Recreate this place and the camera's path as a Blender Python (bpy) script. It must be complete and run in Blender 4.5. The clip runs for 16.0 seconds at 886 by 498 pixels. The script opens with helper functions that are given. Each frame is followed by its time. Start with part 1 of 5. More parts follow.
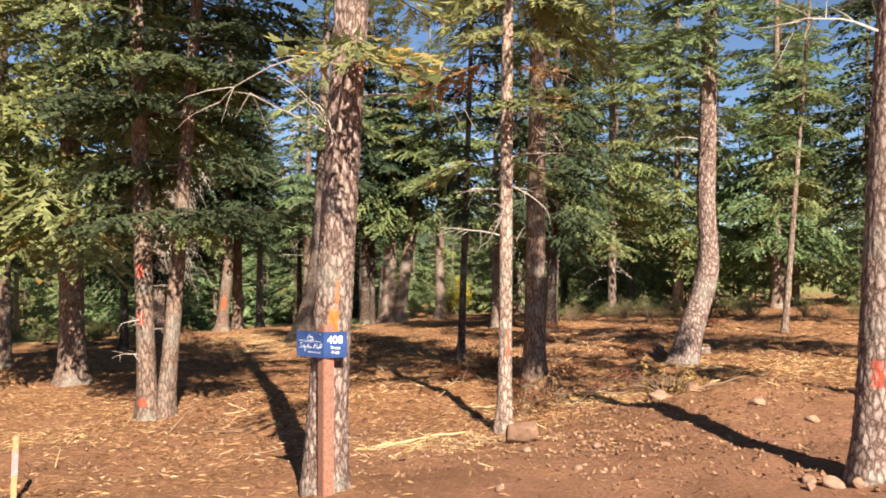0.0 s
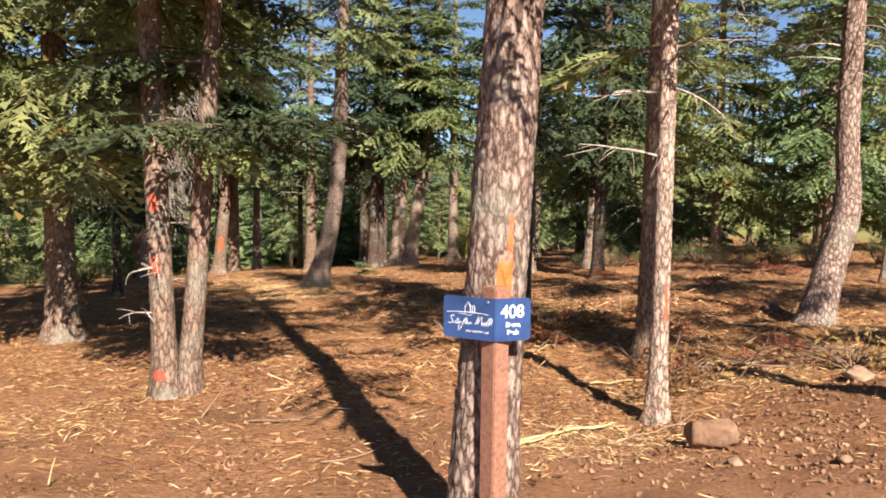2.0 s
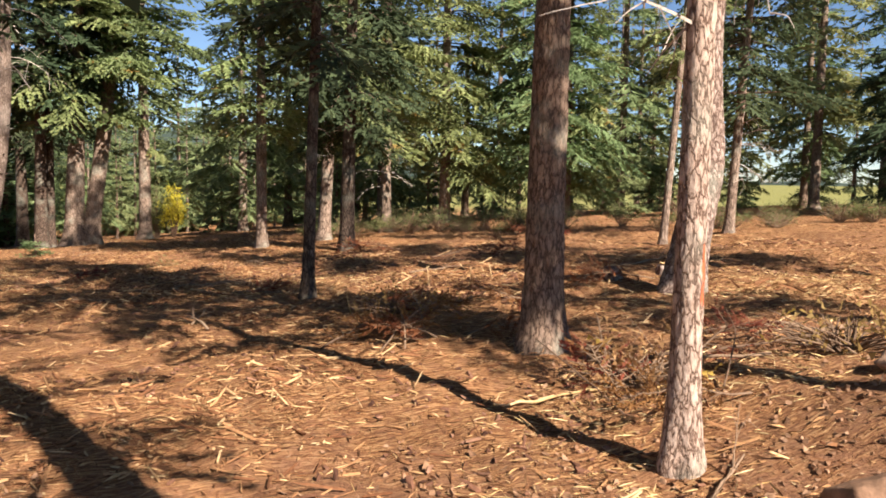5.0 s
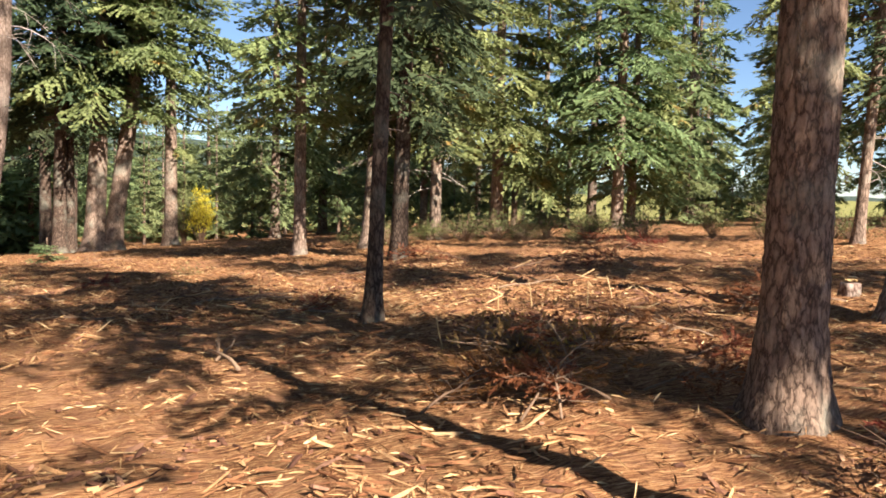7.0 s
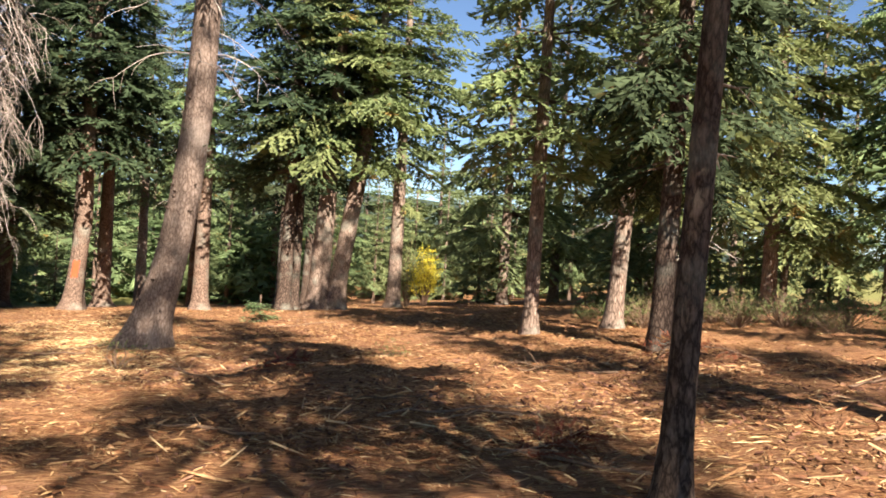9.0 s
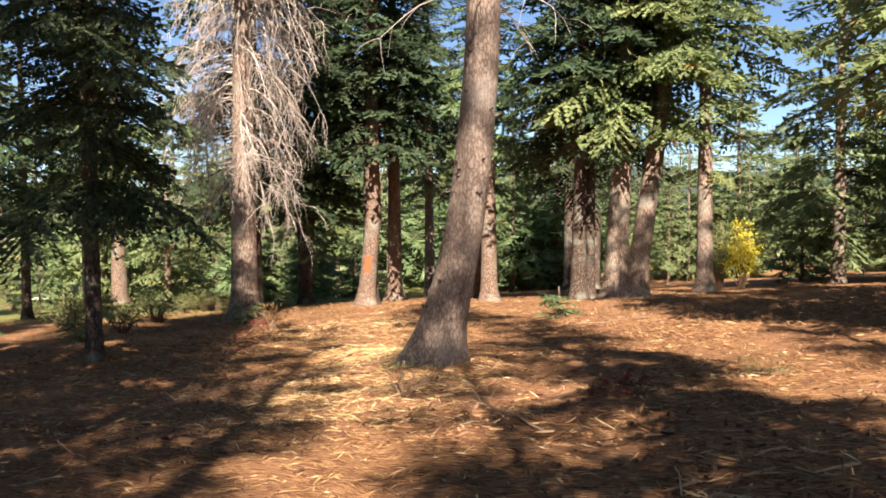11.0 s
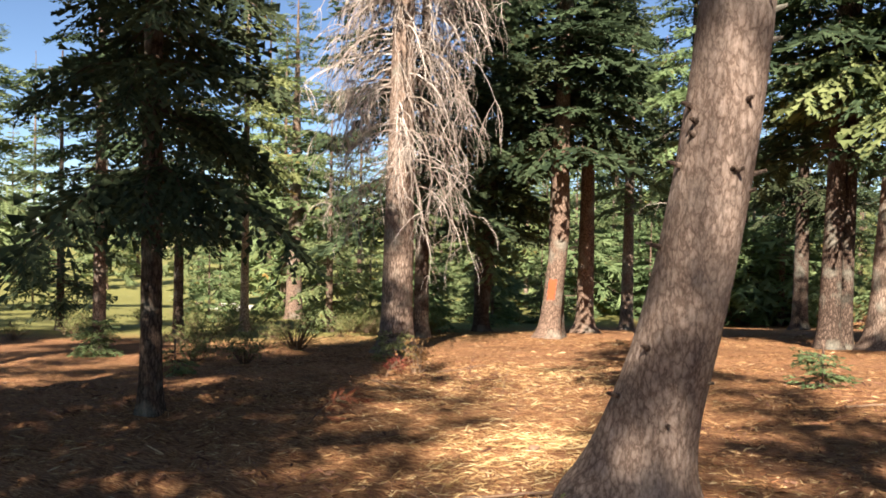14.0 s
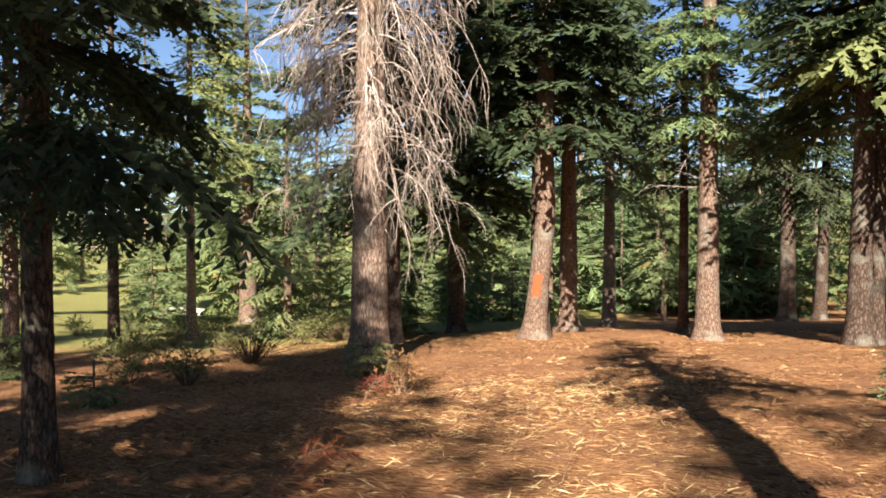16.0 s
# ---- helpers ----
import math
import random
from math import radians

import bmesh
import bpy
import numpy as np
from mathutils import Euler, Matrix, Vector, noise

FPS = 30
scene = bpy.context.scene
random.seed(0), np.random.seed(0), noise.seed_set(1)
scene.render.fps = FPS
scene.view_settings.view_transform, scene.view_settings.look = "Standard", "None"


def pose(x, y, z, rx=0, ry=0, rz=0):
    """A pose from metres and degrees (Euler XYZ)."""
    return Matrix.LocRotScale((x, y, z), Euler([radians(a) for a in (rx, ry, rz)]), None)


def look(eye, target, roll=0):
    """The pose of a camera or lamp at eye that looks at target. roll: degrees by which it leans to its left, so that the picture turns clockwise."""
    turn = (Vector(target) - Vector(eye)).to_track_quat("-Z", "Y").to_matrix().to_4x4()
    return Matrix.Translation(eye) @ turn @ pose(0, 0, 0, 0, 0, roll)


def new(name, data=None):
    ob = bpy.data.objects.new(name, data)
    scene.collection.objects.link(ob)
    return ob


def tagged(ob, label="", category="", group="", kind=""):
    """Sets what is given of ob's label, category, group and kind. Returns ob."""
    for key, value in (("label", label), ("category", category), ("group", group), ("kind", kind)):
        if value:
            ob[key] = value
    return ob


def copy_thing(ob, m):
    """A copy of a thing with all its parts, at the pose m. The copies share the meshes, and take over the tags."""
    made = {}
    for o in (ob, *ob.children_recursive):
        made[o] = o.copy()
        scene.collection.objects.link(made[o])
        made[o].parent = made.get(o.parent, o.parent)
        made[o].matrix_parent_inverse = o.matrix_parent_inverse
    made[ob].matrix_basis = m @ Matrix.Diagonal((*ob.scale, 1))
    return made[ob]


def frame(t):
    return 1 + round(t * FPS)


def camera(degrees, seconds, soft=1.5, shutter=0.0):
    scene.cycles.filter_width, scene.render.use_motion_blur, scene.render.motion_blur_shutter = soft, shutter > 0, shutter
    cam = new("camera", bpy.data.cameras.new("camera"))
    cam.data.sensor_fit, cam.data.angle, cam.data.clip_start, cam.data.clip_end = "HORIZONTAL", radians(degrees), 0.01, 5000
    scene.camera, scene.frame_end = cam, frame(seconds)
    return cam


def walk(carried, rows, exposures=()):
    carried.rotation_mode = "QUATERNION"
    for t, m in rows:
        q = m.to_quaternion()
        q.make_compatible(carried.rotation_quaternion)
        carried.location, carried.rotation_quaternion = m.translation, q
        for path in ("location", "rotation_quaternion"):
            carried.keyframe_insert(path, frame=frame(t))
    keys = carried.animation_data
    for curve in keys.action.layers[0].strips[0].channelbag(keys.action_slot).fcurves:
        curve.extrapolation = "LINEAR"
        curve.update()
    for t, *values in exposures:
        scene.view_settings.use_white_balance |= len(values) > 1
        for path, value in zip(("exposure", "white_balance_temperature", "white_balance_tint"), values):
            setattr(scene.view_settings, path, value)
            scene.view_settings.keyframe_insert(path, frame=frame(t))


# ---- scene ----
cam = camera(57.5, 16.0, soft=1.75)
METRES, EYE, TILT, LEAN, TURN = 20.5, 1.64, -0.8, -5.4, 0.0
ROWS = [
    (0.0, 0.0, 0.0, 0.0, 0.09, 1.03, 5.21),
    (0.5, -0.0192, 0.0259, 0.0003, 2.91, 1.11, 4.92),
    (1.0, -0.0322, 0.0529, 0.0002, 1.87, -0.33, 5.35),
    (1.5, -0.0452, 0.085, 0.0007, 0.57, -1.39, 5.11),
    (2.0, -0.0565, 0.1151, 0.0007, -0.9, -3.2, 4.76),
    (2.5, -0.0673, 0.1428, -0.0002, -0.99, -4.3, 5.27),
    (3.0, -0.0801, 0.1688, -0.0021, -3.39, -4.88, 6.45),
    (3.5, -0.087, 0.1917, -0.0046, -11.05, -5.46, 6.87),
    (4.0, -0.0897, 0.2222, -0.0096, -21.24, -7.77, 5.05),
    (4.5, -0.0935, 0.2514, -0.0113, -27.76, -9.49, 4.34),
    (5.0, -0.0945, 0.2744, -0.0126, -23.5, -6.66, 4.33),
    (7.5, -0.0723, 0.4294, -0.0266, -21.37, -5.66, 3.71),
    (8.0, -0.0616, 0.4634, -0.0264, -21.2, -5.58, 2.07),
    (8.5, -0.0579, 0.4949, -0.0257, -16.57, -2.91, 0.85),
    (9.0, -0.0573, 0.5378, -0.0257, -5.43, -0.36, 1.96),
    (9.5, -0.0624, 0.568, -0.025, 7.17, -1.41, 1.84),
    (12.0, -0.0965, 0.7211, -0.0225, 14.67, -0.23, 5.65),
    (12.5, -0.0994, 0.7542, -0.0224, 8.41, -0.34, 4.25),
    (13.0, -0.1063, 0.7852, -0.0224, 11.59, -1.67, 3.7),
    (13.5, -0.1193, 0.815, -0.023, 19.53, -1.53, 3.6),
    (14.0, -0.1366, 0.8434, -0.0217, 28.04, 2.06, 3.27),
    (14.5, -0.1589, 0.8665, -0.0205, 31.07, 1.8, 4.64),
    (15.0, -0.1768, 0.8842, -0.0152, 29.95, -0.19, 5.07),
    (15.5, -0.193, 0.9118, -0.0193, 28.81, 1.26, 4.97),
    (16.0, -0.2066, 0.9344, -0.0203, 24.96, 1.61, 4.57),
]
walk(cam, [(t, pose(0, 0, EYE, TILT, LEAN, TURN) @ pose(METRES * x, METRES * y, METRES * z, 90 + pitch, roll, yaw)) for t, x, y, z, yaw, pitch, roll in ROWS],
     [(0.0, 1.40), (5.0, 1.44), (7.5, 1.76), (9.5, 1.76), (12.5, 1.70), (14.5, 1.66), (16.0, 1.62)])

# ---- daylight ----
SUN_AZ, SUN_EL = radians(162.0), radians(38.0)      # clockwise from +y; height above the horizon
world = bpy.data.worlds.new("sky")
scene.world = world
world.use_nodes = True
wn = world.node_tree.nodes
sky = wn.new("ShaderNodeTexSky")
sky.sky_type = "NISHITA"
sky.sun_disc = False
sky.sun_elevation, sky.sun_rotation = SUN_EL, SUN_AZ
sky.altitude, sky.air_density, sky.dust_density, sky.ozone_density = 1800, 0.85, 0.1, 2.5
world.node_tree.links.new(sky.outputs["Color"], wn["Background"].inputs["Color"])
wn["Background"].inputs["Strength"].default_value = 0.05
sun_data = bpy.data.lights.new("sun", "SUN")
sun_data.energy, sun_data.angle, sun_data.color = 5.0, radians(0.55), (1.0, 0.90, 0.79)
sun = new("sun", sun_data)
sun_from = Vector((math.sin(SUN_AZ) * math.cos(SUN_EL), math.cos(SUN_AZ) * math.cos(SUN_EL), math.sin(SUN_EL)))
sun.matrix_world = look(sun_from * 60, (0, 0, 0))


# ---- materials ----
def material(name, build, rough=0.9, spec=0.2):
    m = bpy.data.materials.new(name)
    m.use_nodes = True
    nt = m.node_tree
    bsdf = nt.nodes["Principled BSDF"]
    bsdf.inputs["Roughness"].default_value = rough
    bsdf.inputs["Specular IOR Level"].default_value = spec

    def node(kind, **sets):
        n = nt.nodes.new("ShaderNode" + kind)
        for key, value in sets.items():
            if key in n.inputs:
                n.inputs[key].default_value = value
        return n

    def link(a, b):
        nt.links.new(a, b)

    build(nt, node, link, bsdf)
    return m


def ramp(node, stops):
    r = node("ValToRGB")
    e = r.color_ramp.elements
    while len(e) < len(stops):
        e.new(0.5)
    for el, (p, c) in zip(e, stops):
        el.position, el.color = p, (*c, 1)
    return r


def mixed(node, link, fac, a, b):
    m = node("Mix")
    m.data_type = "RGBA"
    if fac is not None and not isinstance(fac, float):
        link(fac, m.inputs[0])
    else:
        m.inputs[0].default_value = fac
    for sock, v in ((m.inputs[6], a), (m.inputs[7], b)):
        if isinstance(v, tuple):
            sock.default_value = (*v, 1)
        else:
            link(v, sock)
    return m.outputs[2]


def bump(node, link, height, bsdf, strength, dist):
    b = node("Bump", Strength=strength, Distance=dist)
    link(height, b.inputs["Height"])
    link(b.outputs["Normal"], bsdf.inputs["Normal"])


def bark(name, dark, mid, light, scale=16.0, squash=0.28, lichen=(0.30, 0.30, 0.24)):
    def build(nt, node, link, bsdf):
        tc = node("TexCoord")
        mp = node("Mapping", Scale=(scale, scale, scale * squash))
        link(tc.outputs["Object"], mp.inputs["Vector"])
        wob = node("TexNoise", Scale=2.5, Detail=4.0)
        link(mp.outputs["Vector"], wob.inputs["Vector"])
        add = node("VectorMath")
        add.operation = "ADD"
        link(mp.outputs["Vector"], add.inputs[0])
        link(wob.outputs["Color"], add.inputs[1])
        vo = node("TexVoronoi", Scale=1.0)
        vo.feature = "DISTANCE_TO_EDGE"
        link(add.outputs["Vector"], vo.inputs["Vector"])
        plate = node("TexVoronoi", Scale=1.0)
        link(add.outputs["Vector"], plate.inputs["Vector"])
        fine = node("TexNoise", Scale=2.6, Detail=8.0, Roughness=0.75)
        link(mp.outputs["Vector"], fine.inputs["Vector"])
        edge = ramp(node, [(0.0, tuple(1.4 * c for c in dark)), (0.11, mid), (0.34, light)])
        link(vo.outputs["Distance"], edge.inputs["Fac"])
        tone = node("HueSaturation")
        val = node("MapRange", **{"To Min": 0.84, "To Max": 1.12})
        link(plate.outputs["Color"], val.inputs["Value"])
        link(val.outputs["Result"], tone.inputs["Value"])
        link(edge.outputs["Color"], tone.inputs["Color"])
        big = node("TexNoise", Scale=2.2, Detail=5.0)
        link(tc.outputs["Object"], big.inputs["Vector"])
        lr = ramp(node, [(0.52, (0, 0, 0)), (0.68, (0.55, 0.55, 0.55))])
        link(big.outputs["Fac"], lr.inputs["Fac"])
        c = mixed(node, link, lr.outputs["Color"], tone.outputs["Color"], lichen)
        fr = ramp(node, [(0.36, (0.34, 0.32, 0.31)), (0.52, (0.9, 0.9, 0.9)), (0.68, (1.25, 1.25, 1.25))])
        link(fine.outputs["Fac"], fr.inputs["Fac"])
        mul = node("Mix")
        mul.data_type, mul.blend_type = "RGBA", "MULTIPLY"
        mul.inputs[0].default_value = 0.7
        link(c, mul.inputs[6])
        link(fr.outputs["Color"], mul.inputs[7])
        pa = node("Attribute")
        pa.attribute_name = "paint"
        pm = node("Math")
        pm.operation = "MULTIPLY_ADD"
        pn = node("TexNoise", Scale=28.0, Detail=4.0)
        link(tc.outputs["Object"], pn.inputs["Vector"])
        link(pn.outputs["Fac"], pm.inputs[0])
        pm.inputs[1].default_value = -1.1
        link(pa.outputs["Fac"], pm.inputs[2])
        pr = ramp(node, [(0.0, (0, 0, 0)), (0.35, (0.92, 0.92, 0.92))])
        link(pm.outputs["Value"], pr.inputs["Fac"])
        hue = node("Attribute")
        hue.attribute_name = "paint_red"
        pc = mixed(node, link, hue.outputs["Fac"], (0.64, 0.155, 0.035), (0.42, 0.075, 0.038))
        painted = mixed(node, link, pr.outputs["Color"], mul.outputs[2], pc)
        link(painted, bsdf.inputs["Base Color"])
        hs = node("Math", Value_001=0.25)
        hs.operation = "MULTIPLY_ADD"
        link(fine.outputs["Fac"], hs.inputs[0])
        hs.inputs[1].default_value = 0.25
        link(edge.outputs["Color"], hs.inputs[2])
        bump(node, link, hs.outputs["Value"], bsdf, 0.9, 0.02)
    return material(name, build, 0.92, 0.12)


def foliage(name, low, high, dry, dry_share=0.06):
    def build(nt, node, link, bsdf):
        geo = node("NewGeometry")
        obj = node("ObjectInfo")
        r = ramp(node, [(0.0, low), (0.75, high), (1.0, tuple(c * 1.15 for c in high))])
        link(geo.outputs["Random Per Island"], r.inputs["Fac"])
        tc = node("TexCoord")
        n = node("TexNoise", Scale=0.9, Detail=3.0)
        link(tc.outputs["Object"], n.inputs["Vector"])
        mr = node("MapRange", **{"From Min": 0.3, "From Max": 0.7, "To Min": 0.78, "To Max": 1.2})
        link(n.outputs["Fac"], mr.inputs["Value"])
        hv = node("HueSaturation")
        link(mr.outputs["Result"], hv.inputs["Value"])
        hr = node("MapRange", **{"To Min": 0.475, "To Max": 0.525})
        link(obj.outputs["Random"], hr.inputs["Value"])
        link(hr.outputs["Result"], hv.inputs["Hue"])
        link(r.outputs["Color"], hv.inputs["Color"])
        n2 = node("TexNoise", Scale=1.7, Detail=2.0)
        link(tc.outputs["Object"], n2.inputs["Vector"])
        sh = ramp(node, [(0.68 - dry_share, (0, 0, 0)), (0.74 - dry_share, (1, 1, 1))])
        link(n2.outputs["Fac"], sh.inputs["Fac"])
        c = mixed(node, link, sh.outputs["Color"], hv.outputs["Color"], dry)
        link(c, bsdf.inputs["Base Color"])
        tr = node("BsdfTranslucent")
        link(c, tr.inputs["Color"])
        mx = node("MixShader", Fac=0.36)
        link(bsdf.outputs["BSDF"], mx.inputs[1])
        link(tr.outputs["BSDF"], mx.inputs[2])
        link(mx.outputs["Shader"], nt.nodes["Material Output"].inputs["Surface"])
    return material(name, build, 0.75, 0.12)


def speckled(name, stops, island=True, scale=30.0, rough=0.9, relief=0.3):
    """Colour that varies from piece to piece and, finely, within each."""
    def build(nt, node, link, bsdf):
        src = node("NewGeometry").outputs["Random Per Island"] if island else node("ObjectInfo").outputs["Random"]
        r = ramp(node, stops)
        link(src, r.inputs["Fac"])
        tc = node("TexCoord")
        n = node("TexNoise", Scale=scale, Detail=5.0, Roughness=0.65)
        link(tc.outputs["Object"], n.inputs["Vector"])
        fr = ramp(node, [(0.3, (0.55, 0.55, 0.55)), (0.7, (1.25, 1.25, 1.25))])
        link(n.outputs["Fac"], fr.inputs["Fac"])
        mul = node("Mix")
        mul.data_type, mul.blend_type = "RGBA", "MULTIPLY"
        mul.inputs[0].default_value = 0.85
        link(r.outputs["Color"], mul.inputs[6])
        link(fr.outputs["Color"], mul.inputs[7])
        link(mul.outputs[2], bsdf.inputs["Base Color"])
        bump(node, link, n.outputs["Fac"], bsdf, relief, 0.02)
    return material(name, build, rough, 0.15)


def build_ground(nt, node, link, bsdf):
    tc = node("TexCoord")
    obj = tc.outputs["Object"]
    bare = node("Attribute")
    bare.attribute_name = "bare"
    grass = node("Attribute")
    grass.attribute_name = "grass"
    fine = node("TexNoise", Scale=38.0, Detail=8.0, Roughness=0.72)
    mid = node("TexNoise", Scale=6.0, Detail=6.0, Roughness=0.65)
    broad = node("TexNoise", Scale=0.9, Detail=5.0, Roughness=0.6)
    for n in (fine, mid, broad):
        link(obj, n.inputs["Vector"])
    dirt = ramp(node, [(0.25, (0.105, 0.048, 0.027)), (0.5, (0.255, 0.124, 0.070)), (0.75, (0.36, 0.190, 0.113))])
    link(fine.outputs["Fac"], dirt.inputs["Fac"])
    # straw-like litter: streaks in two directions
    streaks = []
    for turn, sc in ((25.0, (9.0, 75.0, 20.0)), (115.0, (8.0, 60.0, 20.0)), (70.0, (11.0, 85.0, 20.0))):
        mp = node("Mapping", Scale=sc, Rotation=(0, 0, radians(turn)))
        link(obj, mp.inputs["Vector"])
        st = node("TexNoise", Scale=1.0, Detail=4.0, Roughness=0.6, Distortion=0.6)
        link(mp.outputs["Vector"], st.inputs["Vector"])
        streaks.append(st.outputs["Fac"])
    mx1 = node("Math")
    mx1.operation = "MAXIMUM"
    link(streaks[0], mx1.inputs[0])
    link(streaks[1], mx1.inputs[1])
    mx2 = node("Math")
    mx2.operation = "MAXIMUM"
    link(mx1.outputs["Value"], mx2.inputs[0])
    link(streaks[2], mx2.inputs[1])
    straw = ramp(node, [(0.45, (0.060, 0.024, 0.011)), (0.54, (0.225, 0.098, 0.043)), (0.62, (0.44, 0.235, 0.105)), (0.74, (0.64, 0.43, 0.23))])
    link(mx2.outputs["Value"], straw.inputs["Fac"])
    share = node("Math")
    share.operation = "ADD"
    link(bare.outputs["Fac"], share.inputs[0])
    mids = node("MapRange", **{"From Min": 0.35, "From Max": 0.65, "To Min": -0.35, "To Max": 0.45})
    link(mid.outputs["Fac"], mids.inputs["Value"])
    link(mids.outputs["Result"], share.inputs[1])
    cl = node("Clamp")
    link(share.outputs["Value"], cl.inputs["Value"])
    c = mixed(node, link, cl.outputs["Result"], straw.outputs["Color"], dirt.outputs["Color"])
    tone = node("HueSaturation")
    bv = node("MapRange", **{"From Min": 0.3, "From Max": 0.7, "To Min": 0.72, "To Max": 1.22})
    link(broad.outputs["Fac"], bv.inputs["Value"])
    link(bv.outputs["Result"], tone.inputs["Value"])
    link(c, tone.inputs["Color"])
    gr = ramp(node, [(0.3, (0.16, 0.155, 0.045)), (0.6, (0.26, 0.245, 0.085)), (0.8, (0.36, 0.32, 0.13))])
    link(mid.outputs["Fac"], gr.inputs["Fac"])
    c2 = mixed(node, link, grass.outputs["Fac"], tone.outputs["Color"], gr.outputs["Color"])
    link(c2, bsdf.inputs["Base Color"])
    hs = node("Math")
    hs.operation = "ADD"
    link(mx2.outputs["Value"], hs.inputs[0])
    link(fine.outputs["Fac"], hs.inputs[1])
    bump(node, link, hs.outputs["Value"], bsdf, 0.8, 0.03)


M_GROUND = material("forest_floor", build_ground, 0.95, 0.1)
M_PINE = bark("pine_bark", (0.065, 0.038, 0.029), (0.255, 0.175, 0.138), (0.44, 0.335, 0.28), 21.0, 0.42)
M_SLIM = bark("young_pine_bark", (0.09, 0.05, 0.034), (0.43, 0.305, 0.235), (0.54, 0.41, 0.33), 24.0, 0.38)
M_FIR = bark("fir_bark", (0.055, 0.035, 0.026), (0.225, 0.15, 0.108), (0.31, 0.215, 0.158), 22.0, 0.35)
M_GREY = bark("grey_bark", (0.07, 0.048, 0.036), (0.25, 0.175, 0.13), (0.39, 0.29, 0.225), 26.0, 0.22)
M_SMOOTH = bark("smooth_fir_bark", (0.10, 0.068, 0.051), (0.235, 0.172, 0.134), (0.32, 0.242, 0.195), 26.0, 0.42, (0.33, 0.27, 0.225))
# darkened copy of the fir bark: shade on the trunks put into the colour
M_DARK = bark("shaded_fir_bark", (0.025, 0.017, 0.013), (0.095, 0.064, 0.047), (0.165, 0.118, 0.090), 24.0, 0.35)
M_TWIG = speckled("dead_twig", [(0.0, (0.26, 0.20, 0.16)), (0.6, (0.46, 0.38, 0.32)), (1.0, (0.60, 0.52, 0.45))], True, 40.0)
M_STICK = speckled("fallen_wood", [(0.0, (0.13, 0.078, 0.05)), (1.0, (0.30, 0.20, 0.13))], False, 40.0)
M_STRAW = speckled("pale_straw", [(0.0, (0.36, 0.22, 0.085)), (0.5, (0.62, 0.44, 0.20)), (1.0, (0.80, 0.64, 0.36))], True, 60.0, 0.8)
M_LIMB = speckled("limb_wood", [(0.0, (0.07, 0.05, 0.035)), (1.0, (0.16, 0.115, 0.08))], True, 40.0)
M_GREEN = foliage("fir_needles", (0.105, 0.140, 0.060), (0.215, 0.268, 0.118), (0.22, 0.17, 0.055), 0.02)
M_OLIVE = foliage("olive_needles", (0.135, 0.162, 0.060), (0.252, 0.276, 0.112), (0.32, 0.21, 0.065), 0.04)
# near-black green needles: the shade of dim crowns is put into this colour
M_SHADE_LEAF = foliage("shaded_needles", (0.034, 0.050, 0.026), (0.090, 0.118, 0.058), (0.10, 0.08, 0.03), 0.0)
M_RUST = foliage("rusty_needles", (0.24, 0.13, 0.05), (0.42, 0.25, 0.11), (0.45, 0.30, 0.07), 0.10)
M_YELLOW = foliage("yellow_leaves", (0.48, 0.44, 0.05), (0.80, 0.74, 0.08), (0.22, 0.24, 0.04), 0.12)
M_SHRUB = foliage("shrub_leaves", (0.09, 0.11, 0.04), (0.24, 0.25, 0.10), (0.28, 0.20, 0.11), 0.06)
M_CHIP = speckled("wood_chips", [(0.0, (0.10, 0.044, 0.019)), (0.35, (0.24, 0.110, 0.050)), (0.68, (0.42, 0.232, 0.105)),
                                 (0.90, (0.54, 0.34, 0.155)), (1.0, (0.66, 0.48, 0.27))], True, 60.0, 0.85)
M_CLOD = speckled("dry_clods", [(0.0, (0.15, 0.08, 0.045)), (0.5, (0.28, 0.155, 0.088)), (1.0, (0.38, 0.23, 0.14))], True, 35.0)
M_ROCK = speckled("field_stone", [(0.0, (0.24, 0.135, 0.082)), (1.0, (0.36, 0.23, 0.155))], False, 14.0, 0.85, 0.6)
M_SPLIT = speckled("split_wood", [(0.0, (0.42, 0.27, 0.12)), (1.0, (0.60, 0.43, 0.23))], False, 25.0, 0.8)
M_POST = speckled("stained_post", [(0.0, (0.27, 0.125, 0.085)), (1.0, (0.31, 0.15, 0.10))], False, 55.0, 0.7, 0.15)
M_ORANGE = speckled("orange_paint", [(0.0, (0.62, 0.15, 0.035)), (1.0, (0.70, 0.19, 0.05))], False, 30.0, 0.7)
M_RED = speckled("red_paint", [(0.0, (0.52, 0.07, 0.03)), (1.0, (0.60, 0.10, 0.045))], False, 30.0, 0.7)
M_PINK = speckled("pink_paint", [(0.0, (0.75, 0.22, 0.22)), (1.0, (0.80, 0.28, 0.26))], False, 30.0, 0.7)
M_SIGN = speckled("sign_blue", [(0.0, (0.034, 0.068, 0.185)), (1.0, (0.034, 0.068, 0.185))], False, 6.0, 0.38, 0.02)
M_WHITE = speckled("white_print", [(0.0, (0.80, 0.81, 0.82)), (1.0, (0.80, 0.81, 0.82))], False, 6.0, 0.5, 0.0)
M_STEEL = speckled("bolt_steel", [(0.0, (0.55, 0.55, 0.55)), (1.0, (0.6, 0.6, 0.6))], False, 20.0, 0.35, 0.05)
M_STEEL.node_tree.nodes["Principled BSDF"].inputs["Metallic"].default_value = 0.9
M_HILL = speckled("far_forest", [(0.0, (0.045, 0.065, 0.05)), (1.0, (0.06, 0.08, 0.06))], False, 0.03, 1.0, 0.0)
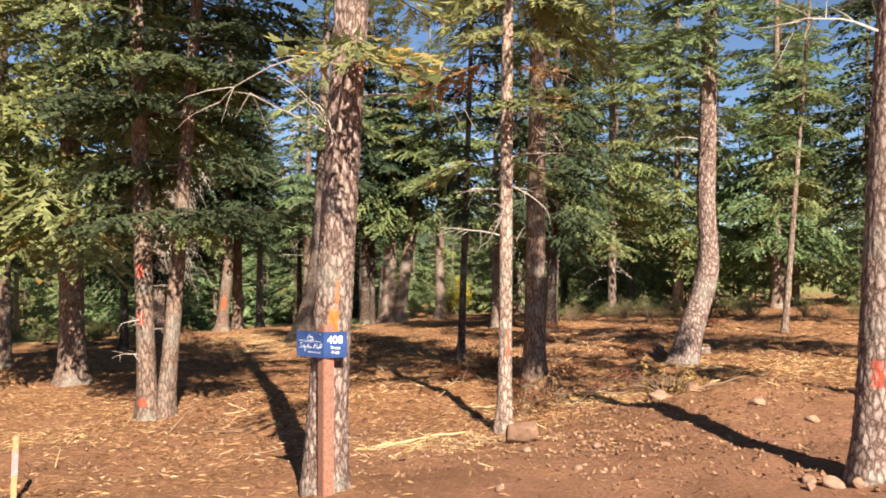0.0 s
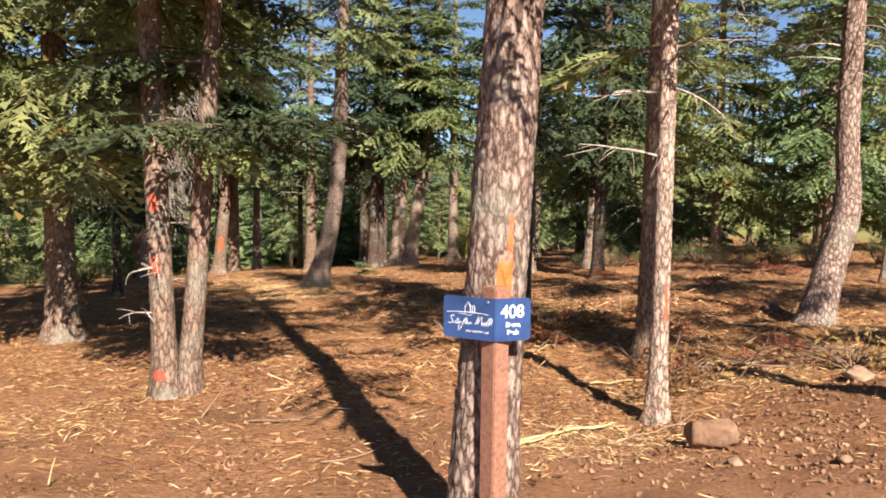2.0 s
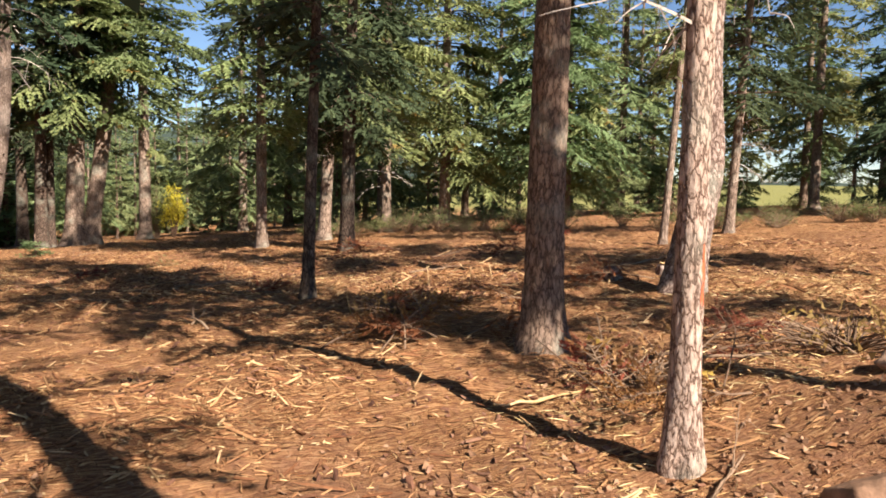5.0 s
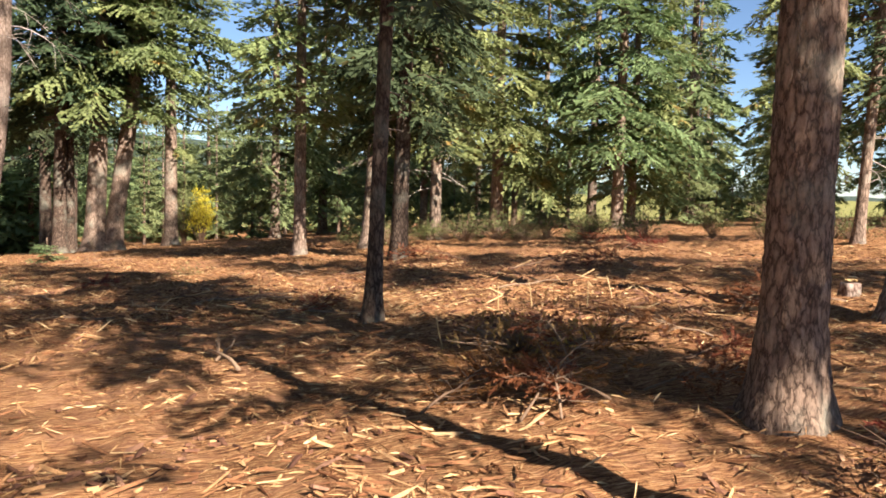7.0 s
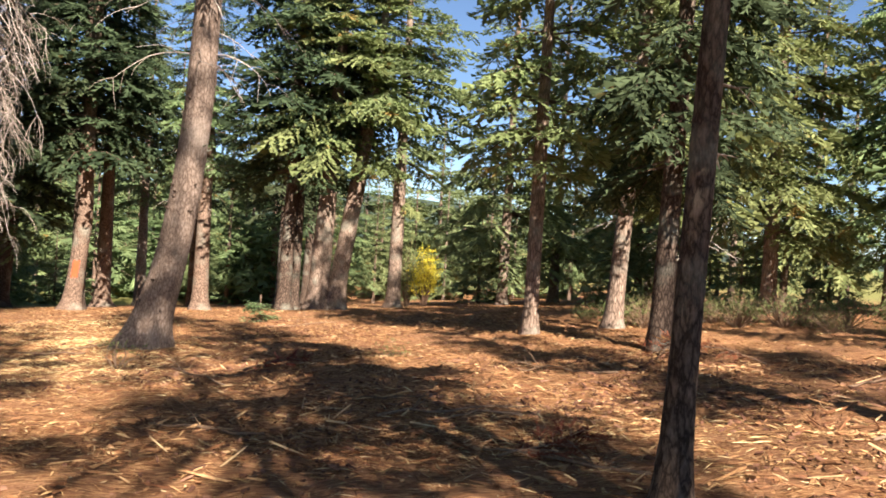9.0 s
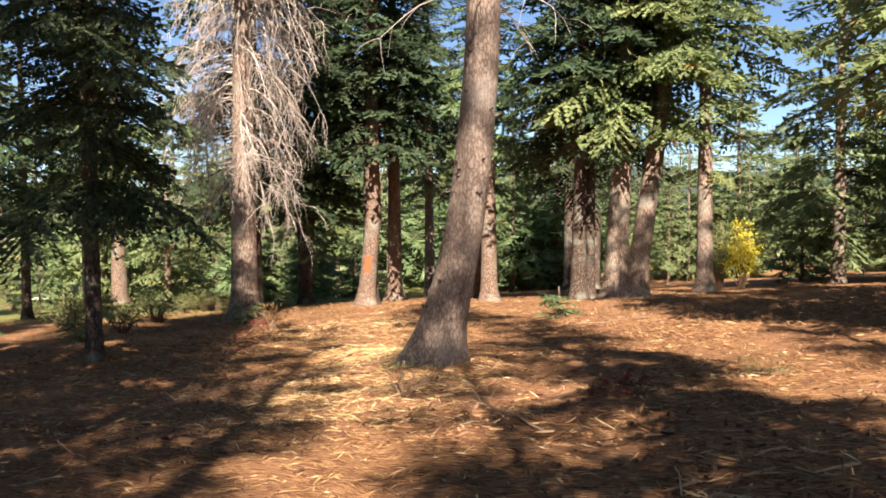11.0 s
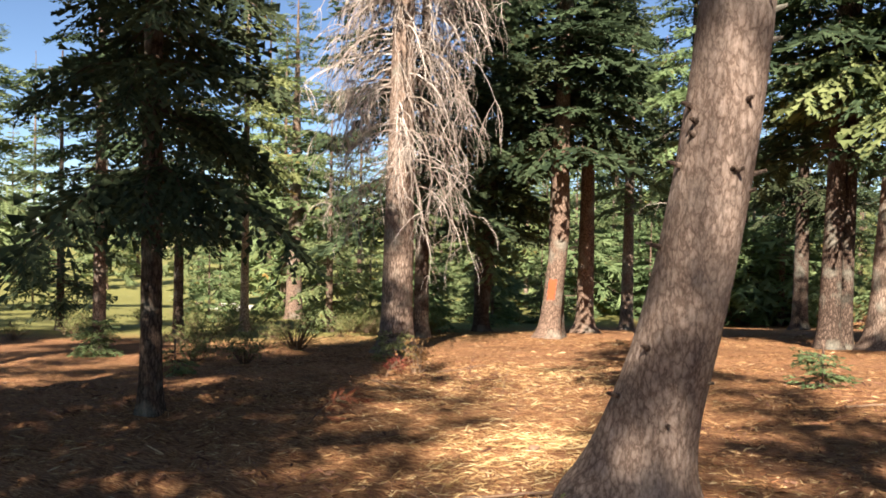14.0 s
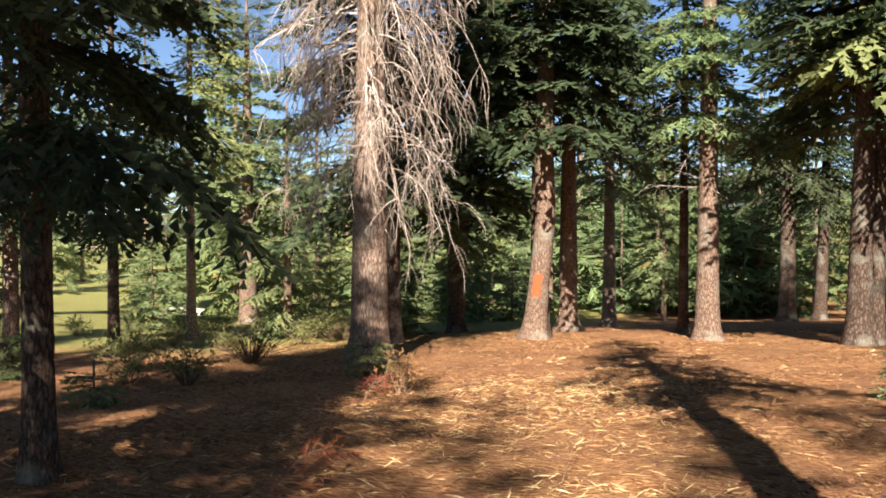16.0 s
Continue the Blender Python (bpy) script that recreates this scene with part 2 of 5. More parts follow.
M_SAND = speckled("pale_sand", [(0.0, (0.72, 0.68, 0.58)), (1.0, (0.78, 0.74, 0.64))], False, 3.0, 0.95, 0.1)


# ---- building helpers ----
rng = np.random.default_rng(7)


def mesh(name, verts, faces, mat, smooth=False):
    me = bpy.data.meshes.new(name)
    me.from_pydata(np.asarray(verts, float).tolist(), [], faces if isinstance(faces, list) else faces.tolist())
    me.materials.append(mat)
    if smooth:
        me.shade_smooth()
    return me


def part(name, me, parent, label="", at=None, kind=""):
    ob = new(name, me)
    ob.parent = parent
    if at is not None:
        ob.matrix_basis = at
    return tagged(ob, label, kind=kind)


def base_empty(name, x, y, z, label, category, group=""):
    e = new(name)
    e.matrix_basis = pose(x, y, z)
    e.empty_display_size = 0.2
    return tagged(e, label, category, group)


def ground_z(x, y):
    """Lie of the land: falls gently ahead and to the left, flattens to the right."""
    sx = 20 * np.tanh(x / 20)
    yy = np.clip(y, -30, 60)
    z = 0.0565 * sx - 0.0128 * yy + 0.003 * sx * yy / 10 - 0.0068 * yy * yy / 10
    far = np.clip((y - 60) / 400, 0, 1)
    z = z - 0.6 * far
    z = z - 0.16 * np.exp(-(((x - 0.66) / 1.6) ** 2 + ((y - 8.7) / 1.5) ** 2))       # dip at the slim pine
    z = z + 0.20 * np.exp(-(((x - 2.9) / 1.5) ** 2 + ((y - 8.3) / 0.9) ** 2))        # bank of scraped soil
    z = z + 0.10 * np.exp(-(((x - 1.0) / 0.9) ** 2 + ((y - 12.6) / 0.7) ** 2))       # slash mound
    z = z + 0.14 * np.exp(-(((x + 4.2) / 0.8) ** 2 + ((y - 21.6) / 0.7) ** 2))       # straw at the leaning fir
    return z


def gz(x, y):
    return float(ground_z(np.float64(x), np.float64(y)))


def tube(path, radii, sides=5, close=True):
    """Vertices and faces of a tapered tube along a path."""
    path = np.asarray(path, float)
    n = len(path)
    tang = np.gradient(path, axis=0)
    tang /= np.linalg.norm(tang, axis=1)[:, None] + 1e-9
    ref = np.array([0.0, 0.0, 1.0]) if abs(tang[0, 2]) < 0.8 else np.array([1.0, 0.0, 0.0])
    u = np.cross(tang, ref)
    u /= np.linalg.norm(u, axis=1)[:, None] + 1e-9
    v = np.cross(tang, u)
    a = np.arange(sides) * 2 * np.pi / sides
    ring = np.cos(a)[None, :, None] * u[:, None, :] + np.sin(a)[None, :, None] * v[:, None, :]
    verts = (path[:, None, :] + ring * np.asarray(radii, float)[:, None, None]).reshape(-1, 3)
    faces = []
    for i in range(n - 1):
        for j in range(sides):
            k = (j + 1) % sides
            faces.append((i * sides + j, i * sides + k, (i + 1) * sides + k, (i + 1) * sides + j))
    if close:
        faces.append(tuple(range((n - 1) * sides, n * sides)))
        faces.append(tuple(range(sides - 1, -1, -1)))
    return verts, faces


class Pile:
    """Collects many small pieces into one mesh."""

    def __init__(self):
        self.v, self.f, self.n = [], [], 0

    def add(self, verts, faces):
        self.v.append(verts)
        self.f.extend([tuple(i + self.n for i in f) for f in faces])
        self.n += len(verts)

    def mesh(self, name, mat, smooth=True):
        return mesh(name, np.concatenate(self.v), self.f, mat, smooth)


def spine(z, keys):
    """Side step x, y and radius of a trunk at height z, smoothly from keys (z, dx, dy, r)."""
    k = np.array(keys, float)
    zz = np.asarray(z, float)
    out = []
    for c in (1, 2, 3):
        s = 0
        for off in (-0.3, -0.15, 0.0, 0.15, 0.3):
            s = s + np.interp(zz + off, k[:, 0], k[:, c]) / 5
        out.append(s)
    return out


def trunk_mesh(name, keys, mat, seg=24, step=0.25, fine_to=0.0, fine_step=0.03, relief=0.0, flare=0.5, seed=0, plate=9.0, tall=0.42):
    top = keys[-1][0]
    zs = list(np.arange(-0.25, fine_to, fine_step)) if fine_to else [-0.25, -0.1, 0, 0.1, 0.2, 0.35]
    zs += list(np.arange(zs[-1] + step, top, step * 1.6)) + [top]
    zs = np.array(zs)
    dx, dy, r = spine(zs, keys)
    a = np.arange(seg) * 2 * np.pi / seg
    lobes = 1 + 0.22 * np.sin(3 * a + seed) + 0.16 * np.sin(5 * a + 2.1 * seed)
    fl = flare * np.exp(-np.maximum(zs, 0) / 0.22)
    rad = r[:, None] * (1 + fl[:, None] * lobes[None, :]) * (1 + 0.03 * np.sin(2 * a[None, :] + zs[:, None] * 0.9 + seed))
    if relief > 0:
        off = Vector((seed * 3.7, seed * 1.3, 0))
        for i, z in enumerate(zs):
            if z > fine_to:
                break
            for j in range(seg):
                p = Vector((math.cos(a[j]) * r[i] * plate, math.sin(a[j]) * r[i] * plate, z * plate * tall)) + off
                w = noise.noise_vector(p * 1.7) * 0.35
                d = noise.voronoi(p + w)[0]
                crack = min((d[1] - d[0]) / 0.30, 1.0)
                rad[i, j] += relief * (crack ** 0.6 - 0.7) + relief * 0.5 * noise.noise(p * 6)
    x = dx[:, None] + rad * np.cos(a)
    y = dy[:, None] + rad * np.sin(a)
    verts = np.stack([x, y, np.repeat(zs[:, None], seg, 1)], 2).reshape(-1, 3)
    n = len(zs)
    i, j = np.meshgrid(np.arange(n - 1), np.arange(seg), indexing="ij")
    k = (j + 1) % seg
    faces = np.stack([i * seg + j, i * seg + k, (i + 1) * seg + k, (i + 1) * seg + j], -1).reshape(-1, 4).tolist()
    faces.append(list(range((n - 1) * seg, n * seg)))
    return mesh(name, verts, faces, mat, True)


def fronds(o, d, n, size, segs=4, half=None):
    """Serrated flat sprays: o origins, d directions, n normals, size lengths, half their half-widths."""
    count = len(o)
    half = 0.29 * size if half is None else half
    d = d / (np.linalg.norm(d, axis=1)[:, None] + 1e-9)
    s = np.cross(d, n)
    s /= np.linalg.norm(s, axis=1)[:, None] + 1e-9
    up = np.cross(s, d)
    per = segs + 1 + 2 * segs
    verts = np.empty((count, per, 3))
    for a in range(segs + 1):
        q = a / segs
        verts[:, a] = o + d * (size * q)[:, None] - up * (size * 0.10 * q * q)[:, None]
    for a in range(segs):
        q = (a + 0.5) / segs
        w = (1 - 0.6 * q) * half
        for k, sd in enumerate((-1, 1)):
            jit = 0.55 + 0.8 * rng.random(count)
            verts[:, segs + 1 + 2 * a + k] = (o + d * (size * q + half * (0.6 + 0.8 * rng.random(count)))[:, None] + s * (sd * w * jit)[:, None]
                                              - up * (half * (0.12 + 0.30 * rng.normal(size=count)))[:, None])
    base = (np.arange(count) * per)[:, None]
    tri = []
    for a in range(segs):
        tri.append(base + np.array([[a, a + 1, segs + 1 + 2 * a]]))
        tri.append(base + np.array([[a + 1, a, segs + 2 + 2 * a]]))
    return verts.reshape(-1, 3), np.concatenate(tri)


def crown_parts(keys, z0, z1, reach, whorl=0.42, per=6, size=0.34, droop=0.22, seed=0, segs=4, gaps=0.0, mat=M_GREEN, low_thin=0.6, budget=900, lean_limbs=False):
    """Flat tiered boughs of a conifer between heights z0 and z1: paired needle sprays along each limb."""
    g = np.random.default_rng(seed)
    bz = []
    z = z0
    while z < z1 - 0.2:
        for _ in range(per):
            if g.random() > gaps:
                bz.append(z + g.normal(0, whorl * 0.14))
        z += whorl * (1.0 + 0.6 * g.random())
    bz = np.array(bz)
    nb = len(bz)
    u = np.clip((bz - z0) / (z1 - z0), 0, 1)
    length = reach * (1 - u) ** 0.72 * (0.58 + 0.6 * g.random(nb)) + 0.18
    length *= np.where(u < 0.08, low_thin + 0.4 * g.random(nb), 1.0)
    az = g.random(nb) * 2 * np.pi
    bx, by, br = spine(bz, keys)
    rise = 0.34 * u + 0.02 + g.normal(0, 0.08, nb)
    drp = droop * (1.25 - 0.8 * u) * (0.7 + 0.6 * g.random(nb))
    out = np.stack([np.cos(az), np.sin(az), np.zeros(nb)], 1)
    side = np.stack([-np.sin(az), np.cos(az), np.zeros(nb)], 1)

    def axis(idx, s):
        L = length[idx]
        p = np.stack([bx[idx], by[idx], bz[idx]], 1) + out[idx] * (L * s)[:, None]
        p[:, 2] += L * (rise[idx] * s - drp[idx] * s * s)
        return p

    pairs = np.clip(np.round(length / (size * 0.55)), 2, 16)
    total = (2 * pairs + 1).sum()
    if total > budget:
        pairs = np.maximum(np.round(pairs * budget / total), 3)
    cnt = (2 * pairs + 1).astype(int)
    idx = np.repeat(np.arange(nb), cnt)
    m = len(idx)
    k = np.arange(m) - np.repeat(np.cumsum(cnt) - cnt, cnt)
    tip = k == cnt[idx] - 1
    sd = np.where(tip, 0.0, np.where(k % 2 == 0, -1.0, 1.0))
    L, gap = length[idx], length[idx] / pairs[idx]
    s = np.where(tip, 0.80, 0.16 + 0.76 * (k // 2 + 0.3 + 0.5 * g.random(m)) / pairs[idx])
    spray = L * 0.62 * np.clip(1.06 - s, 0, 1) ** 0.7 * np.clip(0.35 + s * 2.2, 0, 1) * (0.7 + 0.5 * g.random(m))
    spray = np.where(tip, L * 0.28, spray) + 0.04
    half = np.clip(0.54 * gap * (0.75 + 0.5 * g.random(m)), 0.02, 0.6 * spray)
    ang = np.radians(52 + 11 * g.normal(size=m)) * sd
    d = out[idx] * np.cos(ang)[:, None] + side[idx] * np.sin(ang)[:, None]
    d[:, 2] += rise[idx] - 2 * drp[idx] * s - 0.16 * np.abs(sd) + g.normal(0, 0.10, m)
    p = axis(idx, s)
    p[:, 2] += g.normal(0, 0.02, m)
    nrm = np.tile([0.0, 0.0, 1.0], (m, 1)) + side[idx] * (sd * 0.22)[:, None] + out[idx] * 0.12 + g.normal(0, 0.20, (m, 3))
    fv, ff = fronds(p, d, nrm, spray, segs, half)
    leaf = mesh("crown", fv, ff, mat)
    pile = Pile()
    for b in range(nb):
        if lean_limbs and (u[b] > 0.6 or b % 2):
            continue
        ss = np.array([0.0, 0.45, 0.95])
        pile.add(*tube(axis(np.full(3, b), ss), np.array([0.020, 0.012, 0.003]) * (0.5 + 0.4 * length[b]), 3, False))
    return leaf, pile.mesh("limbs", M_LIMB, False)


def twig_spray(g, p0, d0, length, r, hang, pile, depth=2, kids=7, curl=0.25):
    """One bare branch with side twigs."""
    pts = [np.array(p0, float)]
    d = np.array(d0, float)
    n = 6
    for i in range(n):
        d = d + g.normal(0, curl * 0.35, 3) + np.array([0, 0, -hang / n])
        d /= np.linalg.norm(d)
        pts.append(pts[-1] + d * length / n)
    pts = np.array(pts)
    pile.add(*tube(pts, np.linspace(r, r * 0.25, n + 1), 3, False))
    if depth > 0:
        for _ in range(kids):
            k = int(g.integers(1, n + 1))
            dd = pts[k] - pts[k - 1]
            dd = dd / np.linalg.norm(dd) * 0.6 + g.normal(0, 0.55, 3)
            twig_spray(g, pts[k], dd / np.linalg.norm(dd), length * (0.28 + 0.3 * g.random()), r * 0.5, hang * 0.9, pile, depth - 1, max(kids - 2, 2), curl)


def dead_twigs(keys, z0, z1, count, reach, seed, hang=0.5, kids=5, depth=1, r=0.010):
    g = np.random.default_rng(seed)
    pile = Pile()
    for _ in range(count):
        z = z0 + (z1 - z0) * g.random()
        a = g.random() * 2 * np.pi
        x, y, rr = (float(q) for q in spine(z, keys))
        d = np.array([math.cos(a), math.sin(a), 0.15 + 0.2 * g.normal()])
        twig_spray(g, (x + rr * 0.8 * d[0], y + rr * 0.8 * d[1], z), d / np.linalg.norm(d), reach * (0.5 + 0.7 * g.random()), r, hang, pile, depth, kids)
    return pile.mesh("dead_twigs", M_TWIG, False)


def paint_patch(trunk, keys, z0, z1, az, half, red=1.0, strength=1.0):
    """A sprayed mark on a trunk's bark: az clockwise from +y, half its half-width in radians."""
    me = [c for c in trunk.children if c.name.startswith("trunk")][0].data
    n = len(me.vertices)
    co = np.empty(n * 3, np.float32)
    me.vertices.foreach_get("co", co)
    co = co.reshape(-1, 3)
    sx, sy, _ = spine(co[:, 2], keys)
    a = np.arctan2(co[:, 0] - sx, co[:, 1] - sy) - az
    a = (a + np.pi) % (2 * np.pi) - np.pi
    zc, zh = (z0 + z1) / 2, (z1 - z0) / 2
    d = np.maximum(np.abs(a) / half, np.abs(co[:, 2] - zc) / zh)
    val = np.clip((1.25 - d) / 0.5, 0, 1) * 1.05 * strength
    for key, extra in (("paint", val), ("paint_red", (val > 0) * red)):
        att = me.attributes.get(key) or me.attributes.new(key, "FLOAT", "POINT")
        old = np.empty(n, np.float32)
        att.data.foreach_get("value", old)
        att.data.foreach_set("value", np.maximum(old, extra).astype(np.float32))


# ---- the ground: one sheet to the horizon ----
def axis_lines(lo, hi, step, limit):
    core = list(np.arange(lo, hi + 1e-6, step))
    a, b = [], []
    s, x = step, hi
    while x < limit:
        s *= 1.16
        x += s
        a.append(x)
    s, x = step, lo
    while x > -limit:
        s *= 1.16
        x -= s
        b.append(x)
    return np.array(b[::-1] + core + a)


def smooth_noise(x, y, scale, seed):
    """Cheap value noise on arrays."""
    g = np.random.default_rng(seed)
    t = g.random((64, 64))
    xs, ys = x * scale, y * scale
    xi, yi = np.floor(xs).astype(int), np.floor(ys).astype(int)
    fx, fy = xs - xi, ys - yi
    fx, fy = fx * fx * (3 - 2 * fx), fy * fy * (3 - 2 * fy)
    at = lambda i, j: t[i % 64, j % 64]
    return (at(xi, yi) * (1 - fx) + at(xi + 1, yi) * fx) * (1 - fy) + (at(xi, yi + 1) * (1 - fx) + at(xi + 1, yi + 1) * fx) * fy - 0.5


def rough(x, y):
    """Unevenness of the forest floor."""
    near = np.exp(-((x / 30) ** 2 + ((y - 15) / 30) ** 2))
    return near * (0.10 * smooth_noise(x, y, 0.55, 1) + 0.06 * smooth_noise(x, y, 1.6, 2) + 0.062 * smooth_noise(x, y, 4.5, 3)
                   + 0.030 * smooth_noise(x, y, 9.0, 4))


def bare_share(x, y):
    b = 0.15 + 0.5 * smooth_noise(x, y, 0.35, 11) + 0.3 * smooth_noise(x, y, 1.1, 12)
    b = b + 1.1 * np.exp(-(((x - 2.4) / 2.6) ** 2 + ((y - 5.6) / 2.6) ** 2))
    b = b + 0.7 * np.exp(-(((x + 0.7) / 0.9) ** 2 + ((y - 8.3) / 1.3) ** 2))
    b = b + 0.5 * np.exp(-(((x + 3) / 3) ** 2 + ((y - 5) / 3) ** 2))
    return np.clip(b, 0, 1)


def surface(x, y):
    x, y = np.float64(x), np.float64(y)
    return float(ground_z(x, y) + rough(x, y))


gx, gy = axis_lines(-13, 11, 0.12, 900), axis_lines(0, 36, 0.12, 900)
X, Y = np.meshgrid(gx, gy, indexing="ij")
Z = ground_z(X, Y) + rough(X, Y)
nx, ny = X.shape
ii, jj = np.meshgrid(np.arange(nx - 1), np.arange(ny - 1), indexing="ij")
quads = np.stack([ii * ny + jj, (ii + 1) * ny + jj, (ii + 1) * ny + jj + 1, ii * ny + jj + 1], -1).reshape(-1, 4)
g_mesh = mesh("ground", np.stack([X, Y, Z], -1).reshape(-1, 3), quads, M_GROUND, True)
grass_mask = np.clip((Y - 33 - 0.45 * X - 14 * smooth_noise(X, Y, 0.12, 21) - 6) / 7, 0, 1) * np.clip((-X - 11) / 5, 0, 1)
grass_mask = np.maximum(grass_mask, np.clip((np.hypot(X, Y - 15) - 55) / 15, 0, 1))
for key, values in (("bare", bare_share(X, Y)), ("grass", grass_mask)):
    g_mesh.attributes.new(key, "FLOAT", "POINT").data.foreach_set("value", values.reshape(-1).astype(np.float32))
ground = tagged(new("ground", g_mesh), "reddish soil strewn with straw-coloured wood chips and needles", "ground", kind="structure")


# far wooded ridge beyond the meadow
def ridge(a0, a1, dist, high, seed):
    verts, faces = [], []
    n = 90
    for i in range(n + 1):
        a = a0 + (a1 - a0) * i / n
        hgt = high * (0.55 + 0.45 * math.sin(3.1 * a + seed)) + 9 * noise.noise(Vector((a * 9, seed, 0))) + 2.5 * noise.noise(Vector((a * 70, seed, 5)))
        for k, (dd, q) in enumerate(((0, -0.1), (90, 0.55), (170, 1.0), (320, 0.2))):
            verts.append(((dist + dd) * math.sin(a), (dist + dd) * math.cos(a), -6 + hgt * q))
    for i in range(n):
        for k in range(3):
            q = i * 4 + k
            faces.append((q, q + 1, q + 5, q + 4))
    return mesh("backdrop", verts, faces, M_HILL, True)


tagged(new("backdrop", ridge(-1.5, 1.2, 520, 44, 2.0)), "hazy blue-green wooded mountain ridge in the distance", "mountain", kind="structure")


# ---- trees ----
def stem(r, height, dx=0.0, dy=0.0, extra=()):
    """Keys of a tapering stem that leans by dx, dy per metre."""
    keys = [(-0.3, -0.3 * dx, -0.3 * dy, r * 1.08), (0.0, 0, 0, r * 1.05), (2.0, 2 * dx, 2 * dy, r * 0.97)]
    keys += [(height * 0.5, height * 0.5 * dx, height * 0.5 * dy, r * 0.62), (height, height * dx, height * dy, 0.02)]
    return keys


def conifer(x, y, r, height, z0, reach, label, mat=M_FIR, leaf=M_GREEN, dx=0.0, dy=0.0, keys=None, fine=0.0, seg=20, relief=0.0,
            seed=1, size=0.30, gaps=0.1, droop=0.30, twigs=0, twig_span=(1.5, 3.0), twig_reach=0.7, per=7, name="fir_tree",
            flare=0.5, plate=9.0, category="tree", group="", segs=5, hang=0.5, whorl=0.42, budget=1900):
    keys = keys or stem(r, height, dx, dy)
    tree = base_empty(name, x, y, surface(x, y), label, category, group)
    part("trunk", trunk_mesh("trunk", keys, mat, seg, 0.3, fine, 0.032, relief, flare, seed, plate), tree)
    leaf_me, limb_me = crown_parts(keys, z0, height * 0.985, reach, per=per, size=size, droop=droop, seed=seed, gaps=gaps, mat=leaf, segs=segs, whorl=whorl, budget=budget, lean_limbs=bool(group))
    part("crown", leaf_me, tree)
    part("branchwork", limb_me, tree, kind="stuff")
    if twigs:
        part("deadwood", dead_twigs(keys, *twig_span, twigs, twig_reach, seed + 50, hang), tree, "bare grey dead twigs", kind="stuff")
    return tree, keys


# the pine behind the sign post
pine, pine_keys = conifer(-0.871, 6.117, 0.143, 17, 6.6, 0.95, "tall pine with furrowed plated bark beside the sign post", M_PINE, M_OLIVE, fine=4.2, seg=110, relief=0.012,
                          keys=[(-0.3, -0.03, 0, 0.168), (0, -0.02, 0, 0.162), (0.8, 0.01, 0, 0.150), (2, 0.075, 0, 0.139), (4, 0.19, 0, 0.122), (8, 0.36, 0, 0.095), (17, 0.5, 0, 0.02)],
                          budget=3000, segs=8, seed=3, gaps=0.0, twigs=7, twig_span=(2.6, 4.6), twig_reach=0.9, per=5, name="pine_tree", flare=0.2, plate=19, size=0.30)
paint_patch(pine, pine_keys, 1.08, 1.36, radians(170), 0.27, 0.0)
paint_patch(pine, pine_keys, 1.34, 1.58, radians(164), 0.13, 0.0, 0.7)
leaf_me, limb_me = crown_parts(pine_keys, 3.35, 4.1, 0.8, per=3, size=0.2, seed=77, mat=M_RUST, whorl=0.4, segs=8)
part("rusty_bough", leaf_me, pine, "dying bough with rust-orange needles", kind="stuff")
leaf_me, limb_me = crown_parts(pine_keys, 3.3, 5.4, 1.4, per=1, size=0.2, seed=83, mat=M_OLIVE, whorl=0.4, segs=8)
part("low_bough", leaf_me, pine, "sparse yellow-green lower bough", kind="stuff")
part("branchwork", limb_me, pine, kind="stuff")

# slim pine
slim, slim_keys = conifer(0.66, 8.60, 0.070, 15, 4.2, 1.2, "slender young pine with flaky pale bark", M_SLIM, M_OLIVE, dx=0.004, fine=4.5, seg=64, relief=0.005, budget=3000, segs=8, seed=5, gaps=0.2, twigs=11, twig_span=(2.0, 3.6), twig_reach=0.8, per=7, name="pine_tree", flare=0.6, plate=22, size=0.28)
paint_patch(slim, slim_keys, 0.75, 1.08, radians(158), 0.28, 0.6, 0.85)
leaf_me, limb_me = crown_parts(slim_keys, 3.9, 4.6, 0.9, per=2, size=0.2, seed=78, mat=M_RUST, whorl=0.4, segs=8)
part("rusty_bough", leaf_me, slim, "dying bough with rust-orange needles", kind="stuff")
leaf_me, limb_me = crown_parts(slim_keys, 2.9, 4.2, 1.3, per=2, size=0.2, seed=84, mat=M_OLIVE, whorl=0.45, segs=8)
part("low_bough", leaf_me, slim, "sparse yellow-green lower bough", kind="stuff")
part("branchwork", limb_me, slim, kind="stuff")

# fir bark on this pine: its darker colour stands in for shade
conifer(1.23, 10.88, 0.135, 14, 4.8, 1.3, "pine with dark reddish bark in half shade", M_FIR, M_GREEN, dx=0.008, fine=4.0, seg=72, relief=0.013, budget=3000, segs=8, seed=8,
        gaps=0.2, twigs=4, twig_span=(3.0, 4.4), name="pine_tree", plate=13, flare=0.6)
# bark and needles coloured dark to paint the shade this sapling stands in
conifer(0.32, 14.50, 0.062, 11, 2.9, 1.05, "thin shade-darkened fir sapling with a bare lower stem", M_DARK, M_SHADE_LEAF, dx=0.03, fine=2.6, seg=20, relief=0.003, seed=9,
        twigs=3, twig_span=(1.4, 4.0), twig_reach=0.25, gaps=0.2, flare=0.7)

